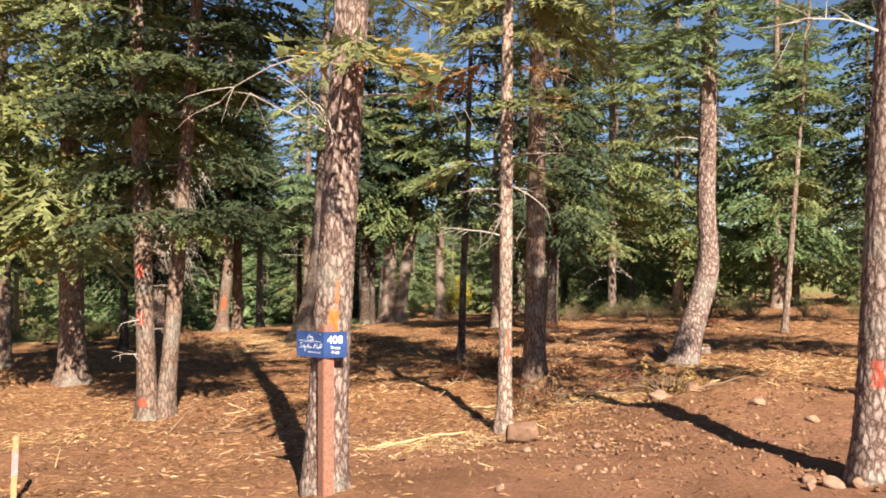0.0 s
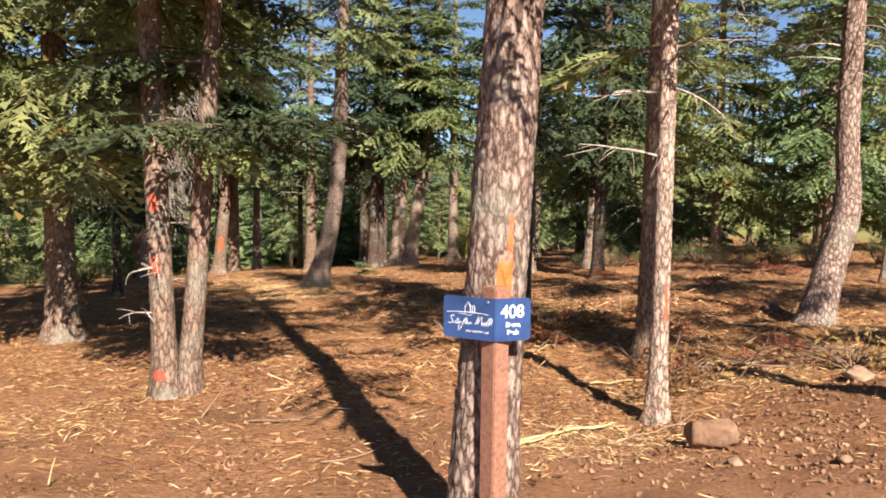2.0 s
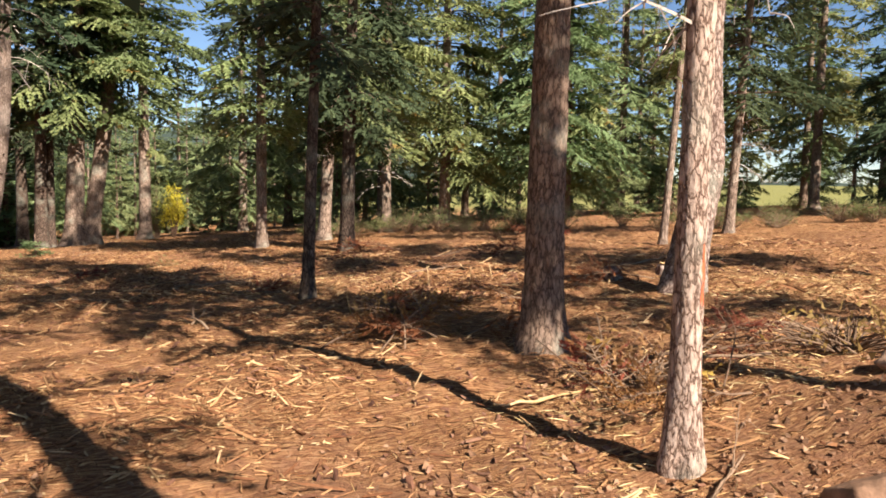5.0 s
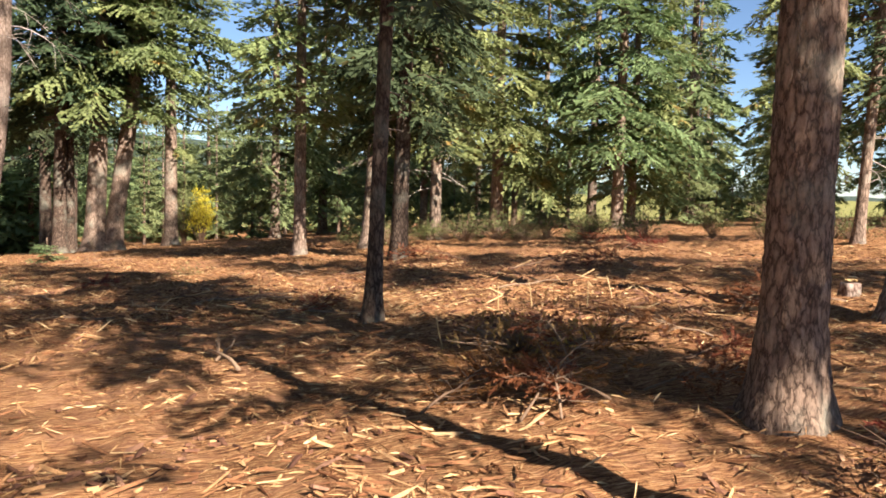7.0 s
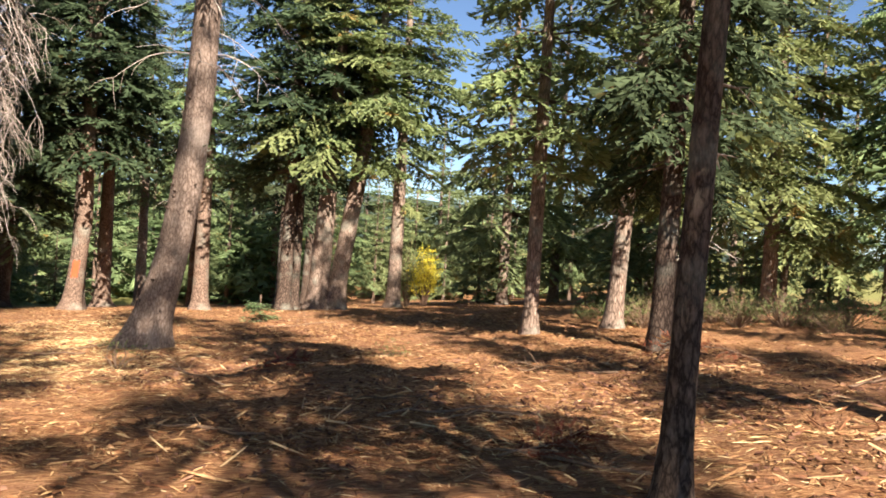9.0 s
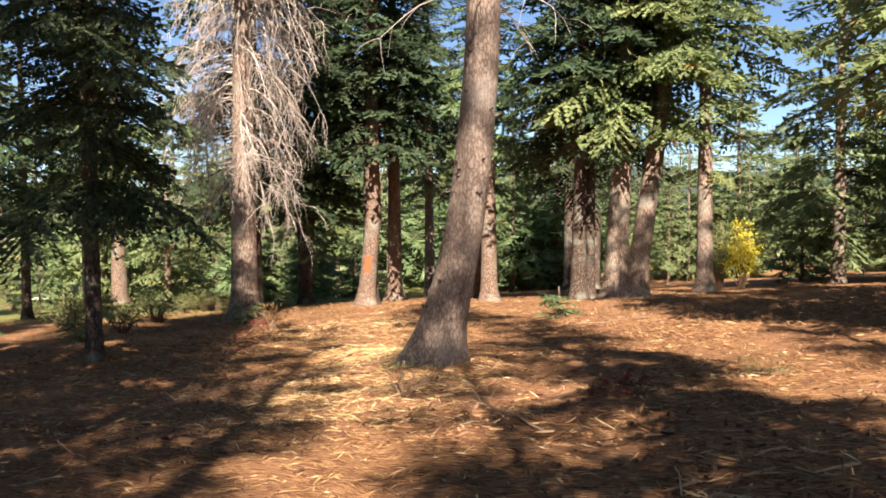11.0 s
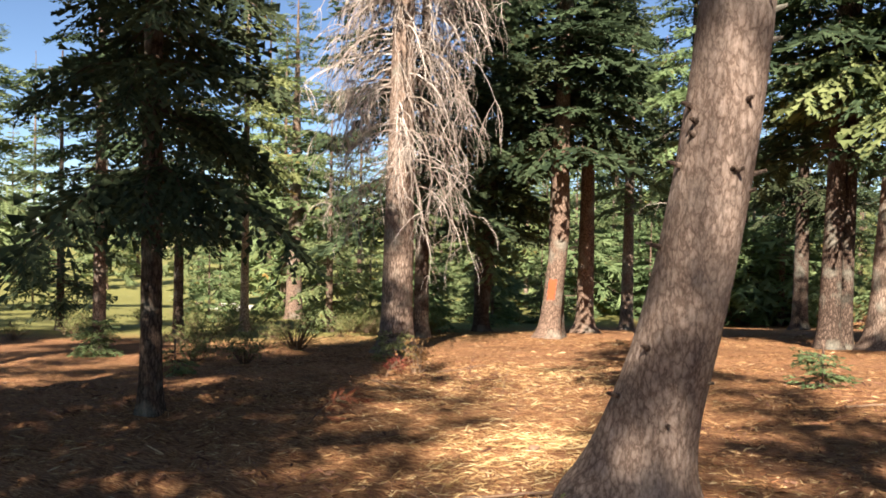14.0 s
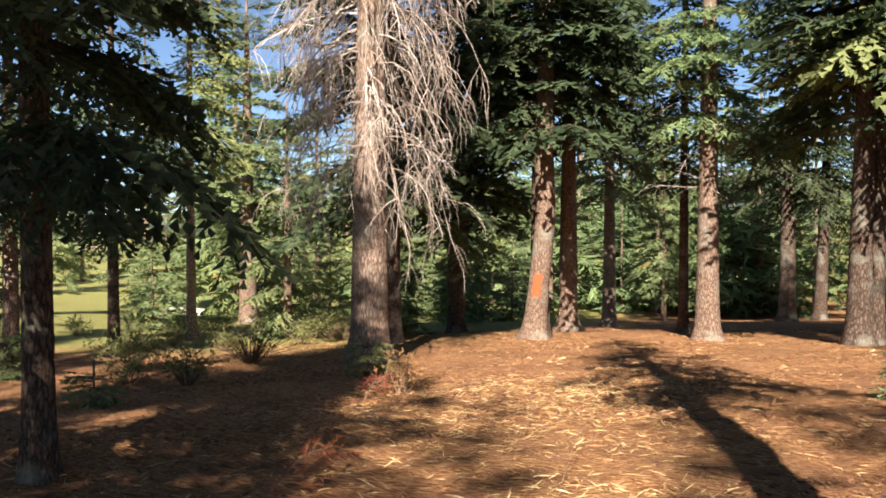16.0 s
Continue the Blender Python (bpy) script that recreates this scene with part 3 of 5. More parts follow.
# two stems from one foot
twin, twin_keys = conifer(-3.58, 9.82, 0.105, 16.5, 2.6, 1.3, "twin-stemmed fir with low spreading green boughs", M_FIR, M_OLIVE, budget=7000, segs=8, size=0.16, seed=11, fine=2.6, seg=48, relief=0.006,
                          keys=[(-0.3, 0, 0, 0.125), (0, 0, 0, 0.12), (0.8, -0.03, 0, 0.108), (2.5, -0.10, 0.03, 0.10), (6, -0.2, 0, 0.07), (16.5, -0.3, 0, 0.02)],
                          twigs=8, twig_span=(0.6, 2.6), twig_reach=0.35, gaps=0.05, per=6, plate=14)
twin2_keys = [(-0.3, 0.16, 0.06, 0.11), (0, 0.17, 0.06, 0.105), (0.8, 0.24, 0.08, 0.095), (2.5, 0.36, 0.1, 0.085), (6, 0.6, 0.1, 0.065), (15, 1.0, 0.1, 0.02)]
part("second_trunk", trunk_mesh("second_trunk", twin2_keys, M_FIR, 44, 0.3, 2.6, 0.025, 0.006, 0.5, 6, 14), twin)
# darker needles than the first crown, to paint the shade on this side
leaf_me, limb_me = crown_parts(twin2_keys, 2.5, 14.7, 1.55, droop=0.15, budget=4200, segs=7, size=0.16, per=7, seed=79, gaps=0.0, mat=M_SHADE_LEAF)
part("second_crown", leaf_me, twin)
part("branchwork", limb_me, twin, kind="stuff")
for z0, z1, az in ((0.18, 0.30, 188), (1.15, 1.34, 190), (1.72, 1.9, 185)):
    paint_patch(twin, twin_keys, z0, z1, radians(az), 0.5, 1.0, 0.85)

conifer(-6.45, 14.05, 0.20, 18.5, 2.9, 2.9, "stout fir with a wide sunlit foot and heavy green crown", M_FIR, M_OLIVE, budget=5600, segs=7, seed=13, fine=3.6, seg=48, relief=0.010, gaps=0.05,
        flare=0.75, per=7, size=0.18, dx=-0.01, plate=12, twigs=5, twig_span=(1.8, 3.4))
right_tree, right_keys = conifer(2.93, 5.52, 0.112, 12.5, 4.8, 1.1, "pine with pinkish plated bark at the edge of the scraped soil", M_PINE, M_OLIVE, dx=0.042, budget=3000, seed=15, fine=4.0,
                                 seg=80, relief=0.008, gaps=0.0, per=8, twigs=3, twig_span=(3.0, 4.2), name="pine_tree", plate=15, flare=0.5)
paint_patch(right_tree, right_keys, 0.62, 0.84, radians(205), 0.4, 1.0, 0.8)
conifer(3.60, 12.10, 0.15, 10, 3.9, 1.4, "pine with a bent, kinked lower trunk", M_PINE, M_GREEN, budget=3000, segs=8, seed=17, fine=3.8, seg=64, relief=0.008, gaps=0.2,
        keys=[(-0.3, -0.12, 0, 0.22), (0, -0.02, 0, 0.205), (0.6, 0.17, 0.1, 0.19), (1.4, 0.46, 0.2, 0.18), (1.6, 0.47, 0.25, 0.145), (2.4, 0.41, 0.25, 0.138), (7, 0.5, 0.2, 0.09), (10, 0.5, 0.2, 0.02)],
        twigs=12, twig_span=(2.9, 4.4), twig_reach=0.9, name="pine_tree", plate=13, flare=0.25)
conifer(-10.0, 18.3, 0.19, 11.5, 2.9, 1.7, "dark fir trunk with a pale sunlit foot", M_FIR, M_GREEN, seed=19, seg=28, fine=2.5, relief=0.008, size=0.20, budget=4200, segs=6)

# the leaning fir
lean_keys = [(-0.3, -0.24, 0.05, 0.29), (0, -0.14, 0.02, 0.265), (0.5, 0.03, 0, 0.225), (1.1, 0.19, -0.04, 0.205), (1.9, 0.33, -0.1, 0.192), (3.0, 0.44, -0.12, 0.18), (5, 0.5, -0.1, 0.15), (9, 0.6, 0, 0.07), (12, 0.6, 0, 0.02)]
conifer(-3.72, 21.55, 0.18, 12, 5.4, 1.5, "fir leaning out of a swept, curved foot, banded with shade", M_SMOOTH, M_GREEN, keys=lean_keys, fine=4.2, seg=96, relief=0.003, budget=3000, seed=21,
        gaps=0.2, twigs=26, twig_span=(3.0, 5.6), twig_reach=1.1, flare=0.42, plate=16, droop=0.4, hang=0.9)
# stubs of broken branches on it
g = np.random.default_rng(31)
leaner = [o for o in scene.objects if o.name.startswith("fir_tree") and not o.parent][-1]
for _ in range(34):
    z = 0.3 + 3.2 * g.random()
    x, y, r = (float(q) for q in spine(z, lean_keys))
    a = g.random() * 2 * np.pi
    d = np.array([math.cos(a), math.sin(a), 0.25])
    p0 = np.array([x, y, z]) + d * (r * 0.9)
    v, f = tube([p0, p0 + d * 0.03, p0 + d * (0.045 + 0.04 * g.random())], [0.020, 0.014, 0.008], 6)
    part("branch_stub", mesh("branch_stub", v, f, M_DARK), leaner)

# dead-branched grey fir
dead_keys = [(-0.3, 0, 0, 0.36), (0, 0, 0, 0.35), (0.8, 0.0, 0, 0.31), (3, 0.02, 0, 0.27), (8, 0.05, 0, 0.2), (20, 0.1, 0, 0.03)]
dead, _ = conifer(-11.0, 31.0, 0.30, 20, 8.5, 2.4, "grey old fir hung with a curtain of dead twigs", M_GREY, M_SHADE_LEAF, keys=dead_keys, fine=7.0, seg=72, relief=0.015, seed=23, flare=0.55, plate=8)
g = np.random.default_rng(24)
pile = Pile()
for _ in range(120):
    z = 3.3 + 5.4 * g.random() ** 0.8
    a = g.random() * 2 * np.pi
    x, y, rr = (float(q) for q in spine(z, dead_keys))
    d = np.array([math.cos(a), math.sin(a), 0.1])
    twig_spray(g, (x + rr * d[0], y + rr * d[1], z), d, 1.2 + 1.2 * g.random(), 0.019, 1.9, pile, 2, 7, 0.34)
part("deadwood", pile.mesh("dead_twigs", M_TWIG, False), dead, "curtain of drooping grey dead twigs", kind="stuff")

# firs beyond, each placed where it stands
fork, fork_keys = conifer(-2.20, 35.6, 0.26, 13.5, 5.0, 2.8, "forked fir with two pale pink stems", M_GREY, M_OLIVE, seed=25, seg=28, fine=3, relief=0.01, size=0.30,
                          keys=[(-0.3, -0.2, 0, 0.42), (0, -0.2, 0, 0.42), (0.9, -0.22, 0, 0.30), (4, -0.08, 0, 0.25), (9, 0.1, 0, 0.12), (13.5, 0.2, 0, 0.03)])
fork2 = [(-0.3, 0.2, 0, 0.36), (0, 0.22, 0, 0.36), (0.9, 0.34, 0, 0.28), (4, 0.78, 0, 0.24), (9, 1.3, 0, 0.12), (13, 1.6, 0, 0.03)]
part("second_trunk", trunk_mesh("second_trunk", fork2, M_GREY, 28, 0.3, 3, 0.05, 0.01, 0.4, 3, 9), fork)
leaf_me, limb_me = crown_parts(fork2, 4.6, 12.8, 2.4, budget=1300, seed=80, mat=M_OLIVE, size=0.30)
part("second_crown", leaf_me, fork)
conifer(-3.45, 35.5, 0.20, 19, 4.2, 2.6, "dark double-trunked fir in shade", M_DARK, M_SHADE_LEAF, seed=27, seg=28, fine=3, relief=0.01, size=0.30, dx=0.02)
conifer(-3.15, 35.75, 0.13, 13.5, 5.5, 2.2, "dark fir stem close beside a thicker one", M_DARK, M_SHADE_LEAF, seed=28, seg=24, size=0.30, dx=0.01)
ytree, yk = conifer(-0.15, 36.0, 0.21, 13.5, 4.6, 2.8, "fir with one tuft of yellow-green sprays low on its trunk", M_GREY, M_GREEN, seed=29, seg=28, fine=3, relief=0.01, size=0.30)
leaf_me, limb_me = crown_parts(yk, 3.2, 4.0, 0.9, per=5, size=0.3, seed=81, mat=M_OLIVE, droop=0.5)
part("low_tuft", leaf_me, ytree, "drooping yellow-green sprays")
conifer(1.52, 23.4, 0.11, 12, 2.7, 1.6, "straight sunlit fir with a grey stem", M_GREY, M_OLIVE, budget=2200, seed=31, seg=28, fine=4, relief=0.005, gaps=0.1, size=0.32)
conifer(2.85, 21.4, 0.135, 14, 2.5, 1.6, "young fir with a dense shade-darkened crown", M_DARK, M_SHADE_LEAF, budget=3400, seed=33, seg=24, fine=2.5, relief=0.004, per=9, dx=0.02, gaps=0.0, droop=0.42)
conifer(5.6, 26.8, 0.14, 17, 2.6, 2.3, "grey fir with dead lower twigs at the edge of the clearing", M_GREY, M_OLIVE, size=0.24, budget=3200, seed=35, seg=24, twigs=14, twig_span=(1.2, 3.2), twig_reach=1.0)
conifer(3.35, 25.0, 0.15, 10.5, 3.2, 1.9, "pale grey leaning fir trunk", M_GREY, M_GREEN, size=0.22, budget=3000, seed=36, seg=24, dx=0.05, twigs=5)
conifer(7.10, 16.8, 0.062, 9, 2.8, 0.95, "thin pale leaning sapling stem", M_GREY, M_OLIVE, size=0.2, budget=2600, seed=37, seg=24, dx=0.075, fine=3, relief=0.003)
conifer(9.3, 17.6, 0.085, 12, 2.6, 1.8, "grey leaning fir at the shrub edge", M_GREY, M_SHADE_LEAF, size=0.22, budget=3000, seed=38, seg=20, dx=0.06, twigs=8, twig_span=(0.8, 2.6))
# dark needles on the next firs paint the shaded mass of their crowns
red, red_keys = conifer(-10.4, 38.1, 0.25, 19, 5.2, 2.8, "curved fir trunk with a bright red paint mark", M_FIR, M_SHADE_LEAF, seed=41, seg=32, fine=3.5, relief=0.01, size=0.30,
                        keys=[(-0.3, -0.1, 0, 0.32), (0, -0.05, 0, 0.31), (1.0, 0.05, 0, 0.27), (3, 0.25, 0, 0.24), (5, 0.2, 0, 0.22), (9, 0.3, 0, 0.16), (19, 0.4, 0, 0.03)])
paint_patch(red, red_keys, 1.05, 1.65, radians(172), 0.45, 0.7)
conifer(-10.55, 38.9, 0.24, 20, 6.0, 2.5, "dark fir directly behind the marked trunk", M_DARK, M_SHADE_LEAF, seed=42, seg=24, size=0.30)
conifer(-10.75, 42.2, 0.26, 18, 5.6, 2.7, "fir with a dark burl at its foot", M_FIR, M_SHADE_LEAF, seed=43, seg=24, size=0.30, flare=1.0)
vee, vk = conifer(-13.7, 40.7, 0.22, 18, 3.6, 2.7, "dark fir with two stems in a narrow vee", M_DARK, M_SHADE_LEAF, seed=45, seg=24, size=0.30, dx=-0.02)
vee2 = stem(0.2, 13, 0.075)
part("second_trunk", trunk_mesh("second_trunk", vee2, M_DARK, 24, 0.3, 0, 0.05, 0, 0.5, 4), vee)
leaf_me, limb_me = crown_parts(vee2, 2.8, 12.7, 2.2, budget=1300, seed=82, mat=M_GREEN, size=0.30)
part("second_crown", leaf_me, vee)
conifer(-9.12, 23.1, 0.105, 11.5, 2.5, 1.6, "shade-darkened young fir with tiers of drooping boughs", M_DARK, M_SHADE_LEAF, budget=9500, segs=6, size=0.14, seed=47, seg=40, fine=2.6, relief=0.005, per=9, whorl=0.36, droop=0.42, gaps=0.0, dx=-0.005)
conifer(-16.3, 28.3, 0.12, 12, 2.6, 1.7, "slim fir in open shade near the meadow", M_FIR, M_SHADE_LEAF, seed=48, seg=20)
conifer(-18.6, 32.6, 0.12, 12, 2.9, 1.9, "slim fir with a clear dark stem before the meadow", M_DARK, M_SHADE_LEAF, seed=49, seg=20, twigs=5)
conifer(-18.5, 35.0, 0.115, 13, 4.4, 1.7, "pale straight stem with level dead branches", M_SLIM, M_OLIVE, seed=50, seg=20, twigs=9, twig_span=(2.2, 4.4), twig_reach=1.4, hang=0.05)
conifer(-16.7, 36.6, 0.10, 6.2, 0.35, 1.5, "small bushy fir clothed to the ground", M_FIR, M_GREEN, seed=51, seg=12, per=7, size=0.26)
conifer(-6.3, 37.6, 0.24, 13.5, 4.6, 1.8, "fir trunk with mossy broken limbs", M_FIR, M_GREEN, seed=52, seg=24, size=0.30, gaps=0.3, twigs=16, twig_span=(3, 6.5), twig_reach=1.0)
conifer(-7.3, 41.0, 0.13, 16, 4.0, 1.8, "slim dark fir at the brow of the slope", M_DARK, M_SHADE_LEAF, seed=53, seg=16, size=0.30)
conifer(-5.1, 51.5, 0.29, 14.5, 5.0, 2.4, "dark fir at the brow of the slope", M_DARK, M_SHADE_LEAF, seed=54, seg=16, size=0.30)
conifer(-4.0, 52.2, 0.22, 14.5, 4.5, 2.2, "leaning dark fir at the brow of the slope", M_DARK, M_SHADE_LEAF, seed=55, seg=16, size=0.30, dx=0.03)
# pine just outside the walk's view, added for its shade on the slash
conifer(5.1, 5.3, 0.11, 7.6, 4.4, 0.85, "unseen pine added for its shade on the slash", M_PINE, M_GREEN, seed=57, seg=24, budget=1600, name="pine_tree")

conifer(-33.0, 36.3, 0.22, 13.5, 2.6, 2.7, "tall sunlit blue-green fir standing at the meadow", M_GREY, M_GREEN, seed=61, seg=16, size=0.34, budget=1500)
conifer(-24.0, 44.2, 0.32, 13.5, 3.4, 3.0, "large fir with a stout double trunk at the meadow edge", M_FIR, M_GREEN, seed=62, seg=20, size=0.36, budget=1500)
conifer(-13.1, 35.7, 0.19, 18, 3.3, 3.0, "dark fir close behind the grey dead-twigged trunk", M_DARK, M_SHADE_LEAF, seed=63, seg=20, size=0.34, budget=2200)
conifer(-10.5, 46.3, 0.22, 14.5, 4.5, 2.2, "pale grey fir trunk on the falling slope", M_GREY, M_GREEN, seed=64, seg=16, size=0.36)
conifer(-21.9, 31.6, 0.10, 7.5, 0.8, 1.6, "small dark fir clothed low beside shrubs", M_DARK, M_SHADE_LEAF, seed=65, seg=12, size=0.26)

# another pine out of view, added so its high crown shades the clearing
conifer(7.9, 7.0, 0.14, 13.5, 5.8, 1.6, "unseen high-crowned pine added to shade the clearing", M_PINE, M_GREEN, seed=66, seg=20, budget=1500, name="pine_tree")

conifer(3.7, 38.6, 0.17, 15, 1.6, 2.5, "sunlit green fir clothed low behind the yellow shrub", M_GREY, M_GREEN, seed=69, seg=20, size=0.30, budget=2200)
conifer(6.3, 42.0, 0.18, 13.5, 1.8, 2.6, "tall full fir in the sun", M_GREY, M_OLIVE, seed=70, seg=16, size=0.34, budget=1800)

conifer(8.6, 29.6, 0.17, 17, 2.0, 2.6, "full green fir behind the shrubs of the clearing", M_GREY, M_OLIVE, seed=71, seg=16, size=0.25, budget=3200)
conifer(11.3, 27.4, 0.16, 16, 1.8, 2.5, "sunlit fir with full boughs behind the shrubs", M_GREY, M_GREEN, seed=72, seg=16, size=0.25, budget=3200)

# stands of like firs farther off: a few forms, repeated at their own turn and size
forms = []
for k, (r, hgt, z0, reach, leaf, mat) in enumerate([
        (0.17, 16, 2.2, 2.2, M_GREEN, M_FIR), (0.20, 18, 3.4, 2.4, M_OLIVE, M_GREY), (0.14, 14, 1.4, 2.1, M_OLIVE, M_FIR),
        (0.16, 16, 1.2, 2.3, M_SHADE_LEAF, M_FIR), (0.13, 13, 0.7, 2.2, M_GREEN, M_GREY), (0.16, 15, 1.6, 2.2, M_GREEN, M_FIR),
        (0.17, 15, 1.0, 2.4, M_OLIVE, M_FIR), (0.18, 17, 1.6, 2.6, M_GREEN, M_FIR)]):
    t, _ = conifer(0, 0, r, hgt, z0, reach, "fir in the forest edge with dense green boughs", mat, leaf, seed=90 + k, seg=14, segs=(4, 4, 4, 4, 4, 6, 3, 3)[k], size=0.2 if k == 5 else 0.45, gaps=0.03, budget=(860, 860, 860, 860, 860, 3000, 480, 480)[k], whorl=0.52,
                   per=6, droop=0.36, group="firs of the forest edge")
    forms.append(t)
small, _ = conifer(0, 0, 0.05, 4.0, 0.25, 1.15, "small bushy green fir sapling in the undergrowth", M_FIR, M_GREEN, seed=97, seg=8, segs=3, size=0.24, per=8, whorl=0.26, budget=330, group="fir saplings of the undergrowth")
spots = []


def stand(form_ids, count, x0, x1, y0, y1, keep, gap, lo=0.85, hi=1.2, seed=1):
    g = np.random.default_rng(seed)
    made = tries = 0
    while made < count and tries < count * 40:
        tries += 1
        x, y = g.uniform(x0, x1), g.uniform(y0, y1)
        if not keep(x, y) or any((x - a) ** 2 + (y - b) ** 2 < gap * gap for a, b in spots):
            continue
        spots.append((x, y))
        f = forms[form_ids[made % len(form_ids)]] if form_ids else small
        q = g.uniform(lo, hi)
        m = pose(x, y, surface(x, y) - 0.05, 0, 0, g.uniform(0, 360))
        c = copy_thing(f, m)
        c.scale = (q, q, q * g.uniform(0.92, 1.1))
        made += 1


stand([4, 0, 2, 1, 0, 2], 30, 4, 34, 24, 50, lambda x, y: y > 33 - 0.62 * x and y > 22, 2.6, 0.62, 0.92, seed=1)
stand([4, 2, 4, 0], 22, -4, 14, 54, 78, lambda x, y: True, 2.6, 0.45, 0.75, seed=2)
stand([5], 9, -32, -10, 15, 42, lambda x, y: y < 20.5 and x < -12.5 - 0.5 * max(y - 17, 0), 2.6, seed=3)
stand([4, 2, 0], 6, -13, -2, 56, 74, lambda x, y: x < -8 or x > -5, 3.0, 0.6, 0.9, seed=4)
stand([6, 7], 24, -75, -14, 78, 108, lambda x, y: True, 3.6, 1.0, 1.4, seed=5)
stand([6, 7], 14, -115, -60, 48, 84, lambda x, y: True, 4.0, 1.0, 1.4, seed=15)
stand([7, 6], 5, -44, -22, 46, 64, lambda x, y: x < -0.5 * y, 6.0, seed=6)
# mostly the near-black form, whose leaf colour paints this stand's shade
stand([3, 0, 3], 28, 14, 38, 9, 27, lambda x, y: x > 15 and y > 34 - 1.1 * x, 2.0, 0.62, 0.85, seed=7)
stand([], 64, -28, 12, 60, 88, lambda x, y: True, 1.6, 1.5, 2.8, seed=18)
stand([], 22, -34, -13, 38, 66, lambda x, y: x < -0.30 * y, 1.8, 0.6, 1.4, seed=9)
stand([], 16, 5, 24, 26, 36, lambda x, y: y > 35 - 0.62 * x, 1.4, 0.4, 0.9, seed=10)
for f in (*forms, small):
    f.matrix_basis = pose(*{0: (18, 44), 1: (-24, 70), 2: (24, 40), 3: (15, 52), 4: (9, 39), 5: (-24, 17), 6: (-40, 82), 7: (-52, 88)}.get(forms.index(f) if f in forms else 9, (3.5, 43)), 0)
    f.location.z = surface(f.location.x, f.location.y)


# ---- sign post with its folded sign ----
PX, PY = -0.853, 5.90
pz = surface(PX, PY)
post = base_empty("sign_post", PX, PY, pz, "square red-brown stained wooden post carrying a lot sign", "post")
TOP, CORNER = 1.107 - pz, 0.089 / math.sqrt(2)


def box_mesh(name, sx, sy, z0, z1, mat, bevel=0.004):
    bm = bmesh.new()
    bmesh.ops.create_cube(bm, size=1)
    bmesh.ops.scale(bm, vec=(sx, sy, z1 - z0), verts=bm.verts)
    bmesh.ops.translate(bm, vec=(0, 0, (z0 + z1) / 2), verts=bm.verts)
    if bevel:
        bmesh.ops.bevel(bm, geom=list(bm.edges), offset=bevel, segments=2, affect="EDGES")
    me = bpy.data.meshes.new(name)
    bm.to_mesh(me)
    bm.free()
    me.materials.append(mat)
    return me


part("shaft", box_mesh("shaft", 0.089, 0.089, -0.3, TOP, M_POST, 0.005), post, at=pose(0, 0, 0, 0, 0, 38))

SIGN_TOP, SIGN_LOW = 1.060, 0.872
sign = base_empty("lot_sign", PX, PY, (SIGN_TOP + SIGN_LOW) / 2, "dark blue sheet sign with white lettering folded round the post corner", "sign")
hs = (SIGN_TOP - SIGN_LOW) / 2
# fold line on the post's corner towards the path; panels run off it along two directions
fold = Vector((-0.008, -0.0672, 0))
AZ_L, AZ_R = radians(213), radians(160)
dir_l = Vector((math.cos(AZ_L), -math.sin(AZ_L), 0))
dir_r = Vector((-math.cos(AZ_R), math.sin(AZ_R), 0))
nor_l, nor_r = Vector((math.sin(AZ_L), math.cos(AZ_L), 0)), Vector((math.sin(AZ_R), math.cos(AZ_R), 0))
if dir_l.x > 0:
    dir_l = -dir_l
if dir_r.x < 0:
    dir_r = -dir_r
WL, WR = 0.262, 0.172


def panel_outline(w, cr=0.018):
    pts = [(0, -hs), (w - cr, -hs)]
    pts += [(w - cr + cr * math.sin(a), -hs + cr - cr * math.cos(a)) for a in (0.4, 0.8, 1.2, 1.5708)]
    pts += [(w - cr + cr * math.cos(a), hs - cr + cr * math.sin(a)) for a in (0.0, 0.4, 0.8, 1.2, 1.5708)]
    pts += [(0, hs)]
    return pts


def panel_mesh(name, along, nor, w, mat):
    pts = panel_outline(w)
    front = [fold + along * u + Vector((0, 0, v)) + nor * 0.0015 for u, v in pts]
    back = [p - nor * 0.003 for p in front]
    n = len(pts)
    faces = [tuple(range(n)), tuple(range(2 * n - 1, n - 1, -1))]
    faces += [(i, i + n, (i + 1) % n + n, (i + 1) % n) for i in range(n)]
    me = mesh(name, [tuple(p) for p in front + back], faces, mat)
    bm = bmesh.new()
    bm.from_mesh(me)
    bmesh.ops.recalc_face_normals(bm, faces=bm.faces)
    bm.to_mesh(me)
    bm.free()
    return me


part("name_panel", panel_mesh("name_panel", dir_l, nor_l, WL, M_SIGN), sign, "broad blue face with white script")
part("number_panel", panel_mesh("number_panel", dir_r, nor_r, WR, M_SIGN), sign, "blue face with white lot number")


def on_panel(along, nor, u, v, lift=0.0028):
    """Placement of flat print on a panel: u runs from the fold, v up from the middle."""
    right = -along if along is dir_l else along
    m = Matrix((right, (0, 0, 1), nor)).transposed().to_4x4()
    m.translation = fold + along * u + Vector((0, 0, v)) + nor * lift
    return m


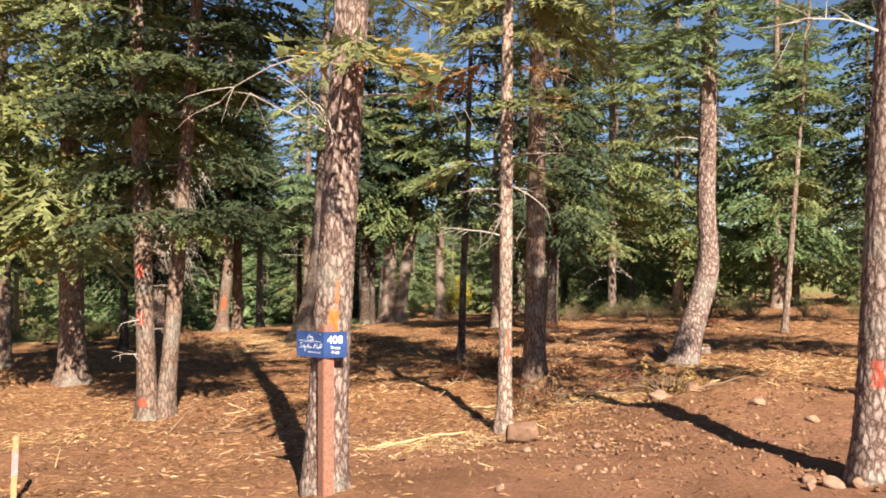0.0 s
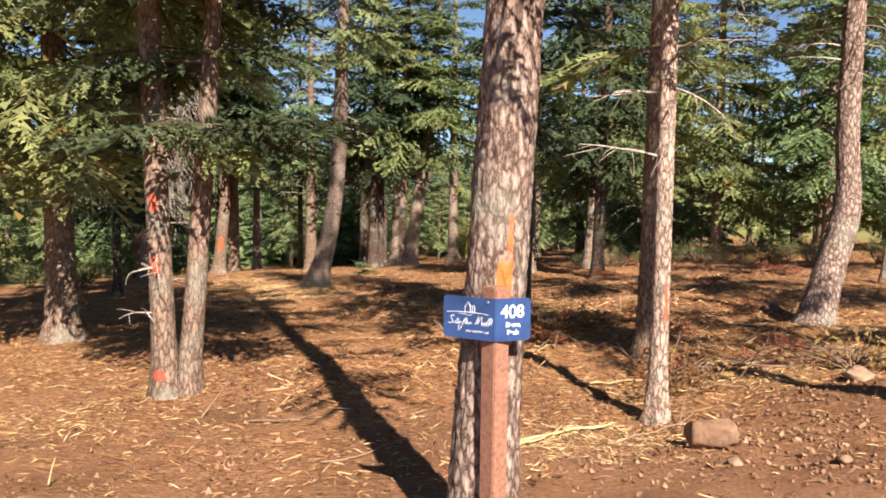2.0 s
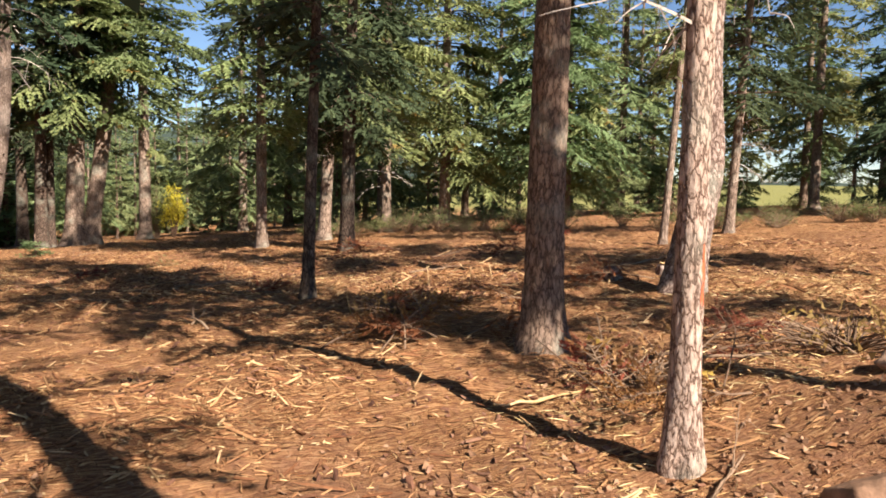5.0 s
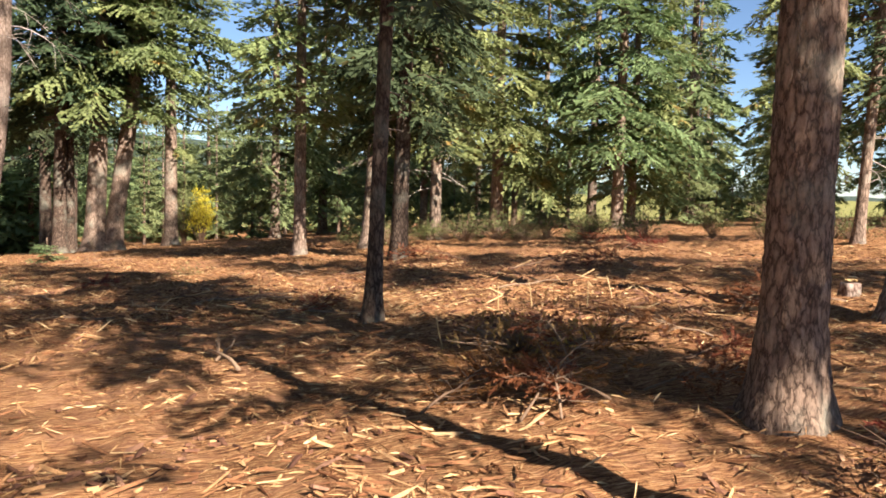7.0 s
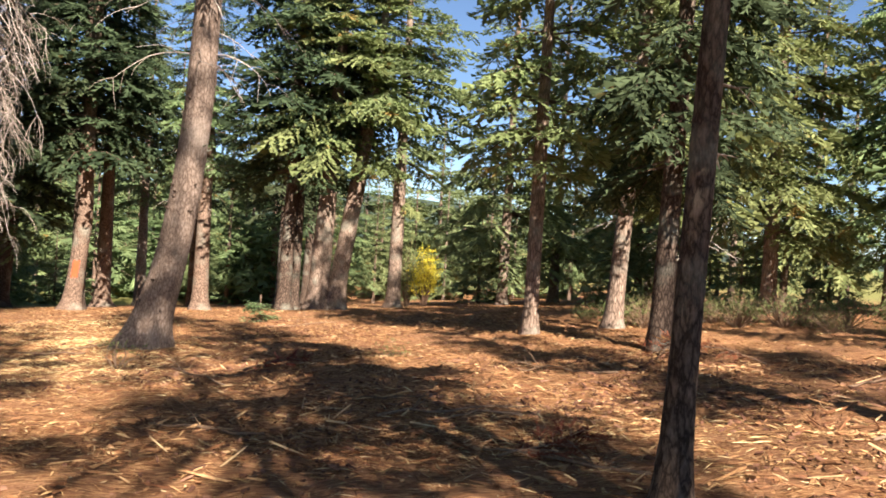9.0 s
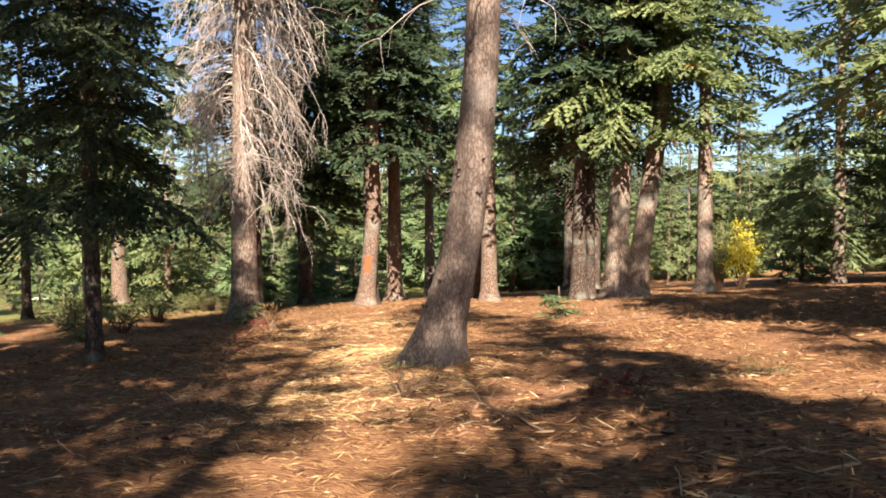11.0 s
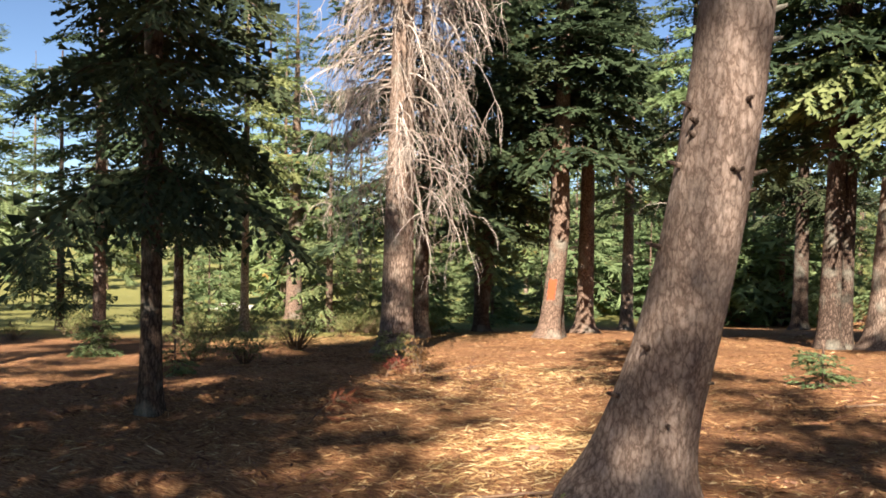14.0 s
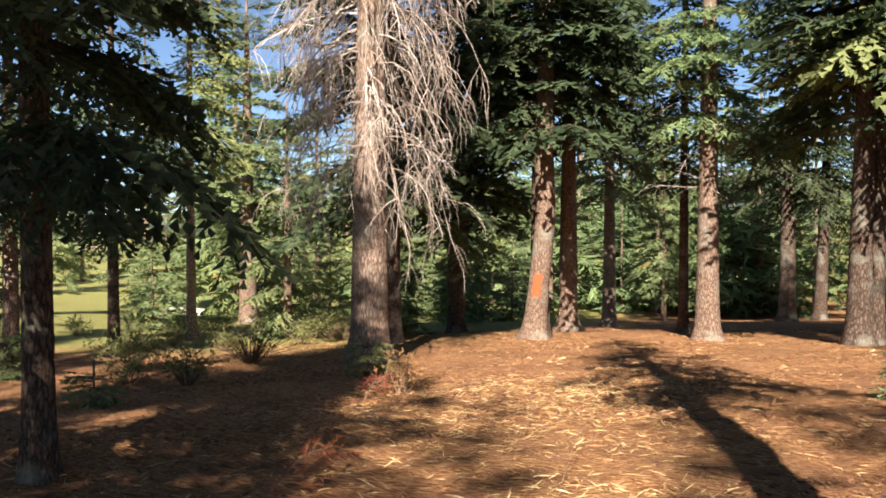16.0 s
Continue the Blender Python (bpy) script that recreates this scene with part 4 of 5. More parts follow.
def lettering(text, size, along, nor, u, v, label, shear=0.0, spacing=1.0, align="CENTER", stretch=1.0, bold=0.0):
    cu = bpy.data.curves.new("lettering", "FONT")
    cu.body, cu.size, cu.align_x, cu.align_y, cu.shear, cu.space_character, cu.offset = text, size, align, "CENTER", shear, spacing, bold
    cu.extrude = 0.0004
    ob = new("lettering", cu)
    dg = bpy.context.evaluated_depsgraph_get()
    me = bpy.data.meshes.new_from_object(ob.evaluated_get(dg))
    bpy.data.objects.remove(ob)
    me.materials.clear()
    me.materials.append(M_WHITE)
    me.transform(Matrix.Diagonal((stretch, 1, 1, 1)))
    o = part("lettering", me, sign, label, at=on_panel(along, nor, u, v))
    return o


lettering("408", 0.080, dir_r, nor_r, 0.083, 0.034, "white number 408", stretch=0.95, bold=0.0012)
lettering("Sierra", 0.030, dir_r, nor_r, 0.086, -0.022, "white word Sierra", bold=0.0008)
lettering("Peak", 0.030, dir_r, nor_r, 0.086, -0.056, "white word Peak", bold=0.0008)


def stroke(points, width, along, nor, label):
    """A painted line on a panel, as a thin raised ribbon."""
    pts = np.array(points, float)
    t = np.gradient(pts, axis=0)
    t /= np.linalg.norm(t, axis=1)[:, None] + 1e-9
    nrm = np.stack([-t[:, 1], t[:, 0]], 1) * width / 2
    v = np.concatenate([pts + nrm, pts - nrm])
    v = np.concatenate([v, np.zeros((len(v), 1))], 1)
    n = len(pts)
    f = [(i, i + 1, i + 1 + n, i + n) for i in range(n - 1)]
    return part("printed_line", mesh("printed_line", v, f, M_WHITE), sign, label, at=on_panel(along, nor, 0, 0, 0.0022))


# emblem: horizon line, little house of strokes; two rows of script loops as plain marks
q = np.linspace(0, 1, 14)
stroke(np.stack([-0.245 + 0.215 * q, 0.020 + 0.006 * np.sin(q * 3.1)], 1), 0.0022, dir_l, nor_l, "thin white sweeping line")
stroke(np.stack([-0.185 + 0.075 * q, 0.015 + 0.002 * np.sin(q * 6.2)], 1), 0.0016, dir_l, nor_l, "thin white sweeping line")
stroke([(-0.150, 0.022), (-0.150, 0.048), (-0.134, 0.072), (-0.119, 0.050)], 0.0028, dir_l, nor_l, "white house outline")
for k in range(3):
    stroke(np.stack([-0.128 + 0.011 * k + 0.006 * np.sin(q * 3.1), 0.022 + 0.036 * q], 1), 0.0034, dir_l, nor_l, "white curved bar")


def script(u0, u1, v, shape, height):
    """A slanted run of joined loops; shape gives each loop's rise (up or down)."""
    pts = []
    n = len(shape)
    for k, rise in enumerate(shape):
        for q in np.arange(8) / 8:
            a = q * 2 * np.pi
            up = rise * (1 - math.cos(a)) / 2
            pts.append((u0 + (u1 - u0) * (k + q) / n + 0.45 * height * up - 0.0035 * math.sin(a), v + height * up))
    return np.array(pts)


stroke([(-0.206, 0.002), (-0.214, 0.006), (-0.223, 0.000), (-0.220, -0.010), (-0.213, -0.018), (-0.216, -0.028), (-0.228, -0.031), (-0.238, -0.026)], 0.0030, dir_l, nor_l, "white looping script")
stroke(script(-0.208, -0.172, -0.030, [0.35, 0.8, 0.35, 0.35], 0.030), 0.0026, dir_l, nor_l, "white looping script")
stroke(script(-0.176, -0.150, -0.030, [-0.8, 0.9], 0.036), 0.0026, dir_l, nor_l, "white looping script")
stroke(script(-0.156, -0.118, -0.029, [0.9, 0.35, 0.35, 0.35], 0.028), 0.0026, dir_l, nor_l, "white looping script")
stroke([(-0.098, -0.030), (-0.090, -0.012), (-0.080, 0.010), (-0.084, -0.010), (-0.086, -0.026), (-0.074, -0.004), (-0.062, 0.010), (-0.064, -0.010), (-0.064, -0.029)], 0.0034, dir_l, nor_l, "white looping script")
stroke(script(-0.062, -0.024, -0.029, [0.35, 0.4, 1.0, 1.0], 0.036), 0.0030, dir_l, nor_l, "white looping script")
lettering("GOLF, LAKE & SKI CLUB", 0.0115, dir_l, nor_l, 0.088, -0.058, "small white line of capitals", spacing=0.95)
v, f = tube([(0, 0, 0), (0, 0, 0.003), (0, 0, 0.005)], [0.008, 0.0075, 0.004], 12)
part("bolt_head", mesh("bolt_head", v, f, M_STEEL), sign, "small steel bolt head", at=on_panel(dir_l, nor_l, 0.034, 0.076))


# ---- loose things on the ground ----
def stone(x, y, size, seed, label, mat=M_ROCK, sink=0.3, squash=0.6, name="stone", category="rock", group=""):
    bm = bmesh.new()
    bmesh.ops.create_icosphere(bm, subdivisions=4 if size > 0.12 else 3, radius=1)
    gr = np.random.default_rng(seed)
    planes = [(Vector(gr.normal(0, 1, 3)).normalized(), 0.55 + 0.3 * gr.random()) for _ in range(9)]
    for vv in bm.verts:
        p = vv.co
        k = 1 + 0.34 * noise.noise(p * 1.1 + Vector((seed * 7.1, 0, 0))) + 0.13 * noise.noise(p * 3.1 + Vector((0, seed, 0))) + 0.05 * noise.noise(p * 9)
        q = p * k
        for pn, pd in planes:
            over = q.dot(pn) - pd
            if over > 0:
                q = q - pn * over * 0.9
        vv.co = Vector((q.x, q.y * 0.8, q.z * squash)) * size
    me = bpy.data.meshes.new(name)
    bm.to_mesh(me)
    bm.free()
    me.materials.append(mat)
    me.shade_smooth()
    ob = new(name, me)
    ob.matrix_basis = pose(x, y, surface(x, y) + size * squash * (1 - 2 * sink), 0, 0, seed * 47)
    return tagged(ob, label, category, group)


stone(0.72, 7.62, 0.19, 3, "soil-covered boulder beside the slim pine", sink=0.22, squash=0.7)
for k, (x, y, s) in enumerate([(2.55, 5.62, .07), (2.66, 5.50, .085), (2.78, 5.40, .06), (2.48, 5.45, .05), (2.35, 8.75, .13), (2.75, 8.9, .10),
                               (1.05, 6.3, .05), (0.4, 5.7, .045), (1.9, 6.9, .06), (3.3, 7.2, .07), (-4.9, 22.9, .05), (1.35, 7.05, .06), (0.75, 7.2, .05), (3.0, 7.7, .08)]):
    stone(x, y, s, 10 + k, "rounded dusty stone lying on scraped soil", group="stones on the scraped soil")


def stump(x, y, r, hgt, label, seed):
    g = np.random.default_rng(seed)
    e = base_empty("tree_stump", x, y, surface(x, y), label, "stump")
    keys = [(-0.2, 0, 0, r * 1.1), (0, 0, 0, r), (hgt * 0.5, 0.02, 0, r * 0.9), (hgt, 0.03, 0, r * 0.85)]
    part("bark", trunk_mesh("bark", keys, M_PINE, 28, 0.06, hgt * 0.9, 0.03, 0.01, 0.4, seed), e)
    n = 20
    v = [(0.03 + r * 0.8 * math.cos(a), r * 0.8 * math.sin(a), hgt + 0.004 + 0.03 * g.random()) for a in np.arange(n) * 2 * np.pi / n] + [(0.03, 0, hgt + 0.03)]
    part("cut_face", mesh("cut_face", v, [(i, (i + 1) % n, n) for i in range(n)], M_SPLIT), e, "pale splintered cut face")
    return e


stump(3.5, 13.2, 0.085, 0.15, "low broken stump with a pale split face", 3)
stump(4.3, 13.3, 0.07, 0.12, "low stump among straw-coloured chips", 4)


def stake(x, y, hgt, lean, label, paint=None, w=0.04):
    e = base_empty("survey_stake", x, y, surface(x, y), label, "stake")
    e.rotation_euler = (0, radians(lean), radians(20))
    part("lath", box_mesh("lath", w, 0.012, -0.15, hgt, M_SPLIT, 0.001), e)
    if paint:
        part("painted_band", box_mesh("painted_band", w + 0.004, 0.016, hgt * 0.45, hgt * 0.8, paint, 0.001), e, "pink painted band")
    return e


stake(-3.32, 6.25, 0.56, 2, "pale wooden survey stake with pink marking", M_PINK)
stake(3.02, 5.05, 0.22, 4, "short weathered stake beside small stones", None, 0.02)


def stick(x, y, length, turn, rise, r, seed, label, mat=M_STICK, kids=2, name="fallen_branch", lift=0.01):
    g = np.random.default_rng(seed)
    pile = Pile()
    n = 9
    a = radians(turn)
    pts = []
    for i in range(n):
        s = i / (n - 1)
        px = x + math.cos(a) * length * s + 0.06 * length * math.sin(3 * s + seed)
        py = y + math.sin(a) * length * s + 0.05 * length * math.cos(4 * s + seed)
        pts.append((px - x, py - y, surface(px, py) - surface(x, y) + lift + r * 0.5 + rise * s))
    pts = np.array(pts)
    pile.add(*tube(pts, r * np.linspace(1, 0.45, n), 7))
    for _ in range(kids):
        k = int(g.integers(2, n - 1))
        d = g.normal(0, 1, 3) * 0.6 + np.array([math.cos(a), math.sin(a), 0.5])
        twig_spray(g, pts[k], d / np.linalg.norm(d), length * 0.35, r * 0.45, 0.5, pile, 1, 2, 0.3)
    ob = new(name, pile.mesh(name, mat))
    ob.matrix_basis = pose(x, y, surface(x, y))
    return tagged(ob, label, "branch", "fallen branches")


for k, (x, y, L, turn, rise, r) in enumerate([
        (-0.95, 13.0, 0.35, 120, 0.14, .024), (-1.05, 13.55, 0.35, 60, 0.12, .018), (1.3, 12.7, 0.6, 20, 0.05, .022), (1.6, 10.2, 1.3, -30, .05, .025), (2.2, 9.6, 1.2, 160, .12, .02),
        (1.1, 9.5, 1.0, 75, .35, .012), (0.9, 9.3, .8, 110, .30, .010), (1.5, 9.2, .9, 50, .32, .010), (2.4, 9.1, .6, 100, .30, .012), (2.7, 9.3, 1.3, 15, .1, .025),
        (-2.35, 18.9, 1.1, 130, .06, .02), (-4.3, 21.0, .9, 185, .10, .018), (-4.6, 21.2, 1.2, 20, .05, .016), (-1.3, 17.9, .9, -35, .05, .014), (-6.4, 25.6, .5, 95, .35, .006),
        (-5.6, 24.0, .4, 80, .32, .006), (-1.7, 16.4, .8, 165, .02, .02), (-0.9, 16.9, 1.1, 10, .04, .02), (0.2, 17.0, .9, 200, .03, .02), (-3.0, 8.9, .55, 80, .25, .012),
        (-2.6, 8.6, .6, 10, .03, .016), (-1.9, 7.6, .8, 25, .01, .012), (0.1, 8.0, .9, 25, .01, .018), (0.5, 15.2, 1.0, 150, .02, .02), (2.0, 15.5, 1.0, 15, .05, .02),
        (3.4, 9.9, 1.4, 170, .12, .03), (4.6, 14.5, 1.2, 20, .05, .025), (-7.9, 25.9, 1.0, 140, .05, .015), (-8.6, 28.0, .9, 30, .03, .015), (-2.9, 26.4, 1.4, 20, .03, .02),
        (1.6, 19.0, 1.2, 160, .02, .02), (3.2, 17.6, 1.2, 40, .02, .02), (-6.1, 19.6, .9, 60, .04, .015), (-5.2, 17.0, .9, 150, .02, .012)]):
    stick(x, y, L, turn, rise, r * 0.62, 100 + k, "weathered brown fallen branch on the litter", kids=3)
for k, (x, y, L, turn) in enumerate([(-0.62, 8.05, 0.9, 24), (-0.45, 8.2, .7, 14), (-0.7, 7.95, .7, 32), (1.15, 9.9, .7, 200), (1.5, 9.75, .6, 15), (0.7, 9.8, .5, 190)]):
    stick(x, y, L, turn, 0.03, .012, 200 + k, "long pale splinter of fresh wood", M_SPLIT, 0, "wood_splinter")
for k, (x, y, hgt, turn) in enumerate([(1.35, 14.2, .30, 80), (1.75, 14.35, .34, 100), (2.15, 14.1, .28, 60), (2.6, 14.4, .26, 95), (-3.5, 7.3, .2, 80), (0.4, 13.1, .3, 110)]):
    stick(x, y, 0.08, turn, hgt * 0.8, .007, 300 + k, "upright broken sapling stub", M_SPLIT, 0, "sapling_stub")


# ---- shrubs ----
def shrub(x, y, w, hgt, leaf, seed, label, count=420, bare=26, name="shrub", size=0.07, group=""):
    g = np.random.default_rng(seed)
    e = base_empty(name, x, y, surface(x, y) - 0.02, label, "shrub", group)
    pile, tips = Pile(), []
    for _ in range(bare):
        a, s = g.random() * 6.283, g.random() ** 0.6
        end = np.array([math.cos(a) * w * s, math.sin(a) * w * s, hgt * (1.05 - 0.55 * s * s) * (0.7 + 0.4 * g.random())])
        mid = end * 0.5 + g.normal(0, 0.06, 3)
        mid[2] = end[2] * 0.62
        pile.add(*tube([np.array([math.cos(a), math.sin(a), -0.1]) * 0.05, mid, end], [0.010, 0.007, 0.003], 4, False))
        for q in (0.35, 0.6, 0.8, 1.0):
            tips.append(mid + (end - mid) * (q * 2 - 1) if q > 0.5 else mid * (0.6 + q))
    part("brushwood", pile.mesh("brushwood", M_STICK), e, kind="stuff")
    tips = np.array(tips)
    o = tips[g.integers(0, len(tips), count)] + g.normal(0, 0.09, (count, 3))
    d = g.normal(0, 1, (count, 3)) + np.array([0, 0, 0.5])
    fv, ff = fronds(o, d, g.normal(0, 1, (count, 3)), size * (0.6 + 0.8 * g.random(count)), 2)
    part("leafage", mesh("leafage", fv, ff, leaf), e, kind="stuff")
    return e


shrub(0.85, 36.4, 0.45, 1.9, M_YELLOW, 1, "bright yellow autumn shrub in the sun", 1300, 40, size=0.11)
shrub(0.3, 36.8, 0.45, 2.1, M_OLIVE, 2, "yellow-green leafy shrub beside a fir", 900, 30, size=0.11)
m1 = shrub(-14.2, 28.9, 0.75, 0.75, M_SHRUB, 3, "low dusty green manzanita shrub", 420, 24, size=0.10, group="manzanita shrubs")
m2 = shrub(12.0, 22.0, 0.9, 0.85, M_SHRUB, 4, "grey-brown brushy shrub, half bare", 300, 60, size=0.09, group="manzanita shrubs")
g = np.random.default_rng(61)
for x0, x1, y0, y1, n in ((-24, -14.5, 28, 37, 15), (-13.5, -11.5, 27.5, 30.5, 3), (5.5, 10, 22, 27, 16), (9, 15, 18, 23, 18), (2.2, 6, 24.5, 28, 9), (-26, -14, 36, 41, 12)):
    for _ in range(n):
        x, y = g.uniform(x0, x1), g.uniform(y0, y1)
        c = copy_thing(m1 if g.random() < (0.8 if x < 0 else 0.3) else m2, pose(x, y, surface(x, y) - 0.02, 0, 0, g.uniform(0, 360)))
        c.scale = [g.uniform(0.5, 1.0) if x < 0 else g.uniform(0.3, 0.75)] * 3


def seedling(x, y, hgt, seed, label, leaf=M_GREEN):
    keys = stem(0.012, hgt, 0, 0)
    e = base_empty("fir_seedling", x, y, surface(x, y), label, "sapling")
    part("stem", trunk_mesh("stem", keys, M_FIR, 6, 0.1, 0, 0.05, 0, 0.1, seed), e)
    leaf_me, limb_me = crown_parts(keys, 0.06, hgt, 0.28 * hgt + 0.08, whorl=0.09, per=6, size=0.13, seed=seed, mat=leaf)
    part("crown", leaf_me, e)
    part("branchwork", limb_me, e, kind="stuff")


seedling(-3.2, 28.1, 0.6, 1, "tiny dark green fir seedling in the litter")
seedling(-10.1, 29.4, 0.7, 2, "small yellow-green fir seedling at a trunk's foot", M_OLIVE)
seedling(-11.5, 25.7, 0.5, 3, "small yellow-green fir seedling in the shade", M_OLIVE)
seedling(-15.2, 27.4, 0.9, 4, "small dark fir sapling beside shrubs")
shrub(-8.75, 27.9, 0.25, 0.5, M_RUST, 8, "dry reddish weed tuft on the sunlit litter", 160, 14, "weed_tuft", 0.07)
shrub(-3.75, 20.2, 0.30, 0.30, M_SHRUB, 9, "low straggly sprouting shrub at the path", 40, 10, "sprout", 0.06)
shrub(-0.64, 20.9, 0.45, 0.05, M_OLIVE, 10, "flat green ground plant patch", 320, 12, "ground_plant", 0.035)
shrub(0.75, 12.6, 0.55, 0.20, M_RUST, 11, "heap of dry brown fir slash", 240, 60, "slash_heap", 0.06)
shrub(2.6, 9.35, 0.5, 0.24, M_RUST, 12, "heap of dry brown fir slash", 110, 60, "slash_heap", 0.09)
shrub(1.3, 9.7, 0.5, 0.22, M_RUST, 13, "heap of dry brown fir slash", 110, 60, "slash_heap", 0.09)

# meadow bunker and a white post beyond it
tagged(new("sand_patch", mesh("sand_patch", [(1.3 * math.cos(a) * (1 + 0.2 * math.sin(2 * a)), 0.6 * math.sin(a), 0.22 * (math.sin(a) > 0)) for a in np.arange(24) * 0.2618],
                              [tuple(range(24))], M_SAND)), "pale sandy bank at the meadow edge", "sand").matrix_basis = pose(-31, 48, gz(-31, 48) + 0.12)


# ---- litter: chips, straw and clods, beyond counting ----
def litter(name, count, xr, yr, lmin, lmax, wid, mat, label, seed, tilt=0.35, bare_pref=0.0, clump=1.0, heap=None):
    g = np.random.default_rng(seed)
    x, y = g.uniform(*xr, count * 3), g.uniform(*yr, count * 3)
    if heap:
        x, y = g.normal(heap[0], heap[2], count * 3), g.normal(heap[1], heap[3], count * 3)
    b = bare_share(x, y)
    w = (1 - b) * (1 - bare_pref) + b * bare_pref
    w = w * np.clip(0.5 + clump * 1.6 * smooth_noise(x, y, 0.8, seed + 1), 0.05, 1)
    keep = np.nonzero(g.random(count * 3) < w * 1.2)[0][:count]
    x, y = x[keep], y[keep]
    n = len(x)
    z = ground_z(x, y) + rough(x, y)
    L = lmin + (lmax - lmin) * g.random(n) ** 2.2
    a = g.random(n) * 6.283
    d = np.stack([np.cos(a), np.sin(a), g.normal(0, tilt, n)], 1)
    d /= np.linalg.norm(d, axis=1)[:, None]
    s = np.stack([-np.sin(a), np.cos(a), g.normal(0, 0.3, n)], 1)
    W = wid * (0.5 + g.random(n)) * (0.5 + L / lmax)
    c = np.stack([x, y, z + 0.004 + np.abs(d[:, 2]) * L * 0.35], 1)
    bend = np.stack([np.zeros(n), np.zeros(n), L * 0.02 + W * 0.25], 1)
    p = [c - d * (L / 2)[:, None], c - s * (W / 2)[:, None] + bend * 1.5, c + d * (L / 2)[:, None], c + s * (W / 2)[:, None] - d * (L * 0.15)[:, None]]
    verts = np.stack(p, 1).reshape(-1, 3)
    k = (np.arange(n) * 4)[:, None]
    faces = np.concatenate([k + np.array([[0, 1, 2]]), k + np.array([[0, 2, 3]])])
    return tagged(new(name, mesh(name, verts, faces, mat)), label, "litter", kind="stuff")


litter("wood_chips", 78000, (-8, 8), (2.5, 17), 0.015, 0.12, 0.0065, M_CHIP, "straw-coloured shredded wood chips", 401, 0.14)
litter("wood_chips", 66000, (-12, 3), (15, 31), 0.015, 0.12, 0.0065, M_CHIP, "straw-coloured shredded wood chips", 402, 0.14)
litter("wood_chips", 18000, (-4, 13), (12, 27), 0.03, 0.14, 0.010, M_CHIP, "straw-coloured shredded wood chips", 403, 0.14)
litter("wood_chips", 20000, (-16, 6), (29, 43), 0.04, 0.16, 0.010, M_CHIP, "straw-coloured shredded wood chips", 407, 0.14)
litter("dry_needles", 16000, (-6, 6), (2.5, 13), 0.03, 0.12, 0.004, M_CHIP, "dry pine needles and straw", 404, 0.3)
litter("dry_needles", 14000, (-10, 1), (13, 27), 0.03, 0.12, 0.004, M_CHIP, "dry pine needles and straw", 405, 0.3)
litter("wood_splinters", 1500, (-2, 9), (10.5, 20), 0.08, 0.26, 0.0065, M_CHIP, "long pale torn splinters of wood", 411, 0.10)
litter("wood_splinters", 1100, (-9, 1), (17, 28), 0.06, 0.22, 0.006, M_CHIP, "long pale torn splinters of wood", 412, 0.10)
litter("soil_clods", 9000, (-5, 6), (2.5, 10), 0.012, 0.05, 0.03, M_CLOD, "crumbled reddish clods of soil", 406, 0.12, 0.9)
for k, (x, y, sx, sy, n) in enumerate([(-4.3, 20.6, 0.7, 1.1, 5200), (-6.6, 26.0, 1.1, 1.8, 2200), (-0.3, 8.0, 0.5, 0.35, 1800), (1.6, 9.5, 0.7, 0.35, 1500), (4.6, 11.6, 1.0, 0.7, 2400), (-5.2, 8.6, 1.0, 0.7, 1800), (-4.9, 23.1, 0.45, 0.5, 2600), (-6.9, 27.8, 0.9, 1.1, 2400), (0.5, 16.2, 1.0, 1.0, 1600)]):
    litter("straw_heap", n, (0, 1), (0, 1), 0.03, 0.15, 0.0028, M_STRAW, "drift of pale yellow straw and shredded wood", 420 + k, 0.28, 0.3, 0.3, (x, y, sx, sy))


# ---- torn wood and bark: solid splinters, beyond counting ----
M_TORN = speckled("torn_wood", [(0.0, (0.13, 0.052, 0.024)), (0.4, (0.27, 0.122, 0.056)), (0.75, (0.43, 0.235, 0.108)), (1.0, (0.64, 0.44, 0.23))], True, 45.0, 0.85)
M_FLAKE = speckled("bark_flakes", [(0.0, (0.075, 0.034, 0.022)), (0.6, (0.19, 0.088, 0.052)), (1.0, (0.30, 0.16, 0.10))], True, 40.0, 0.9)


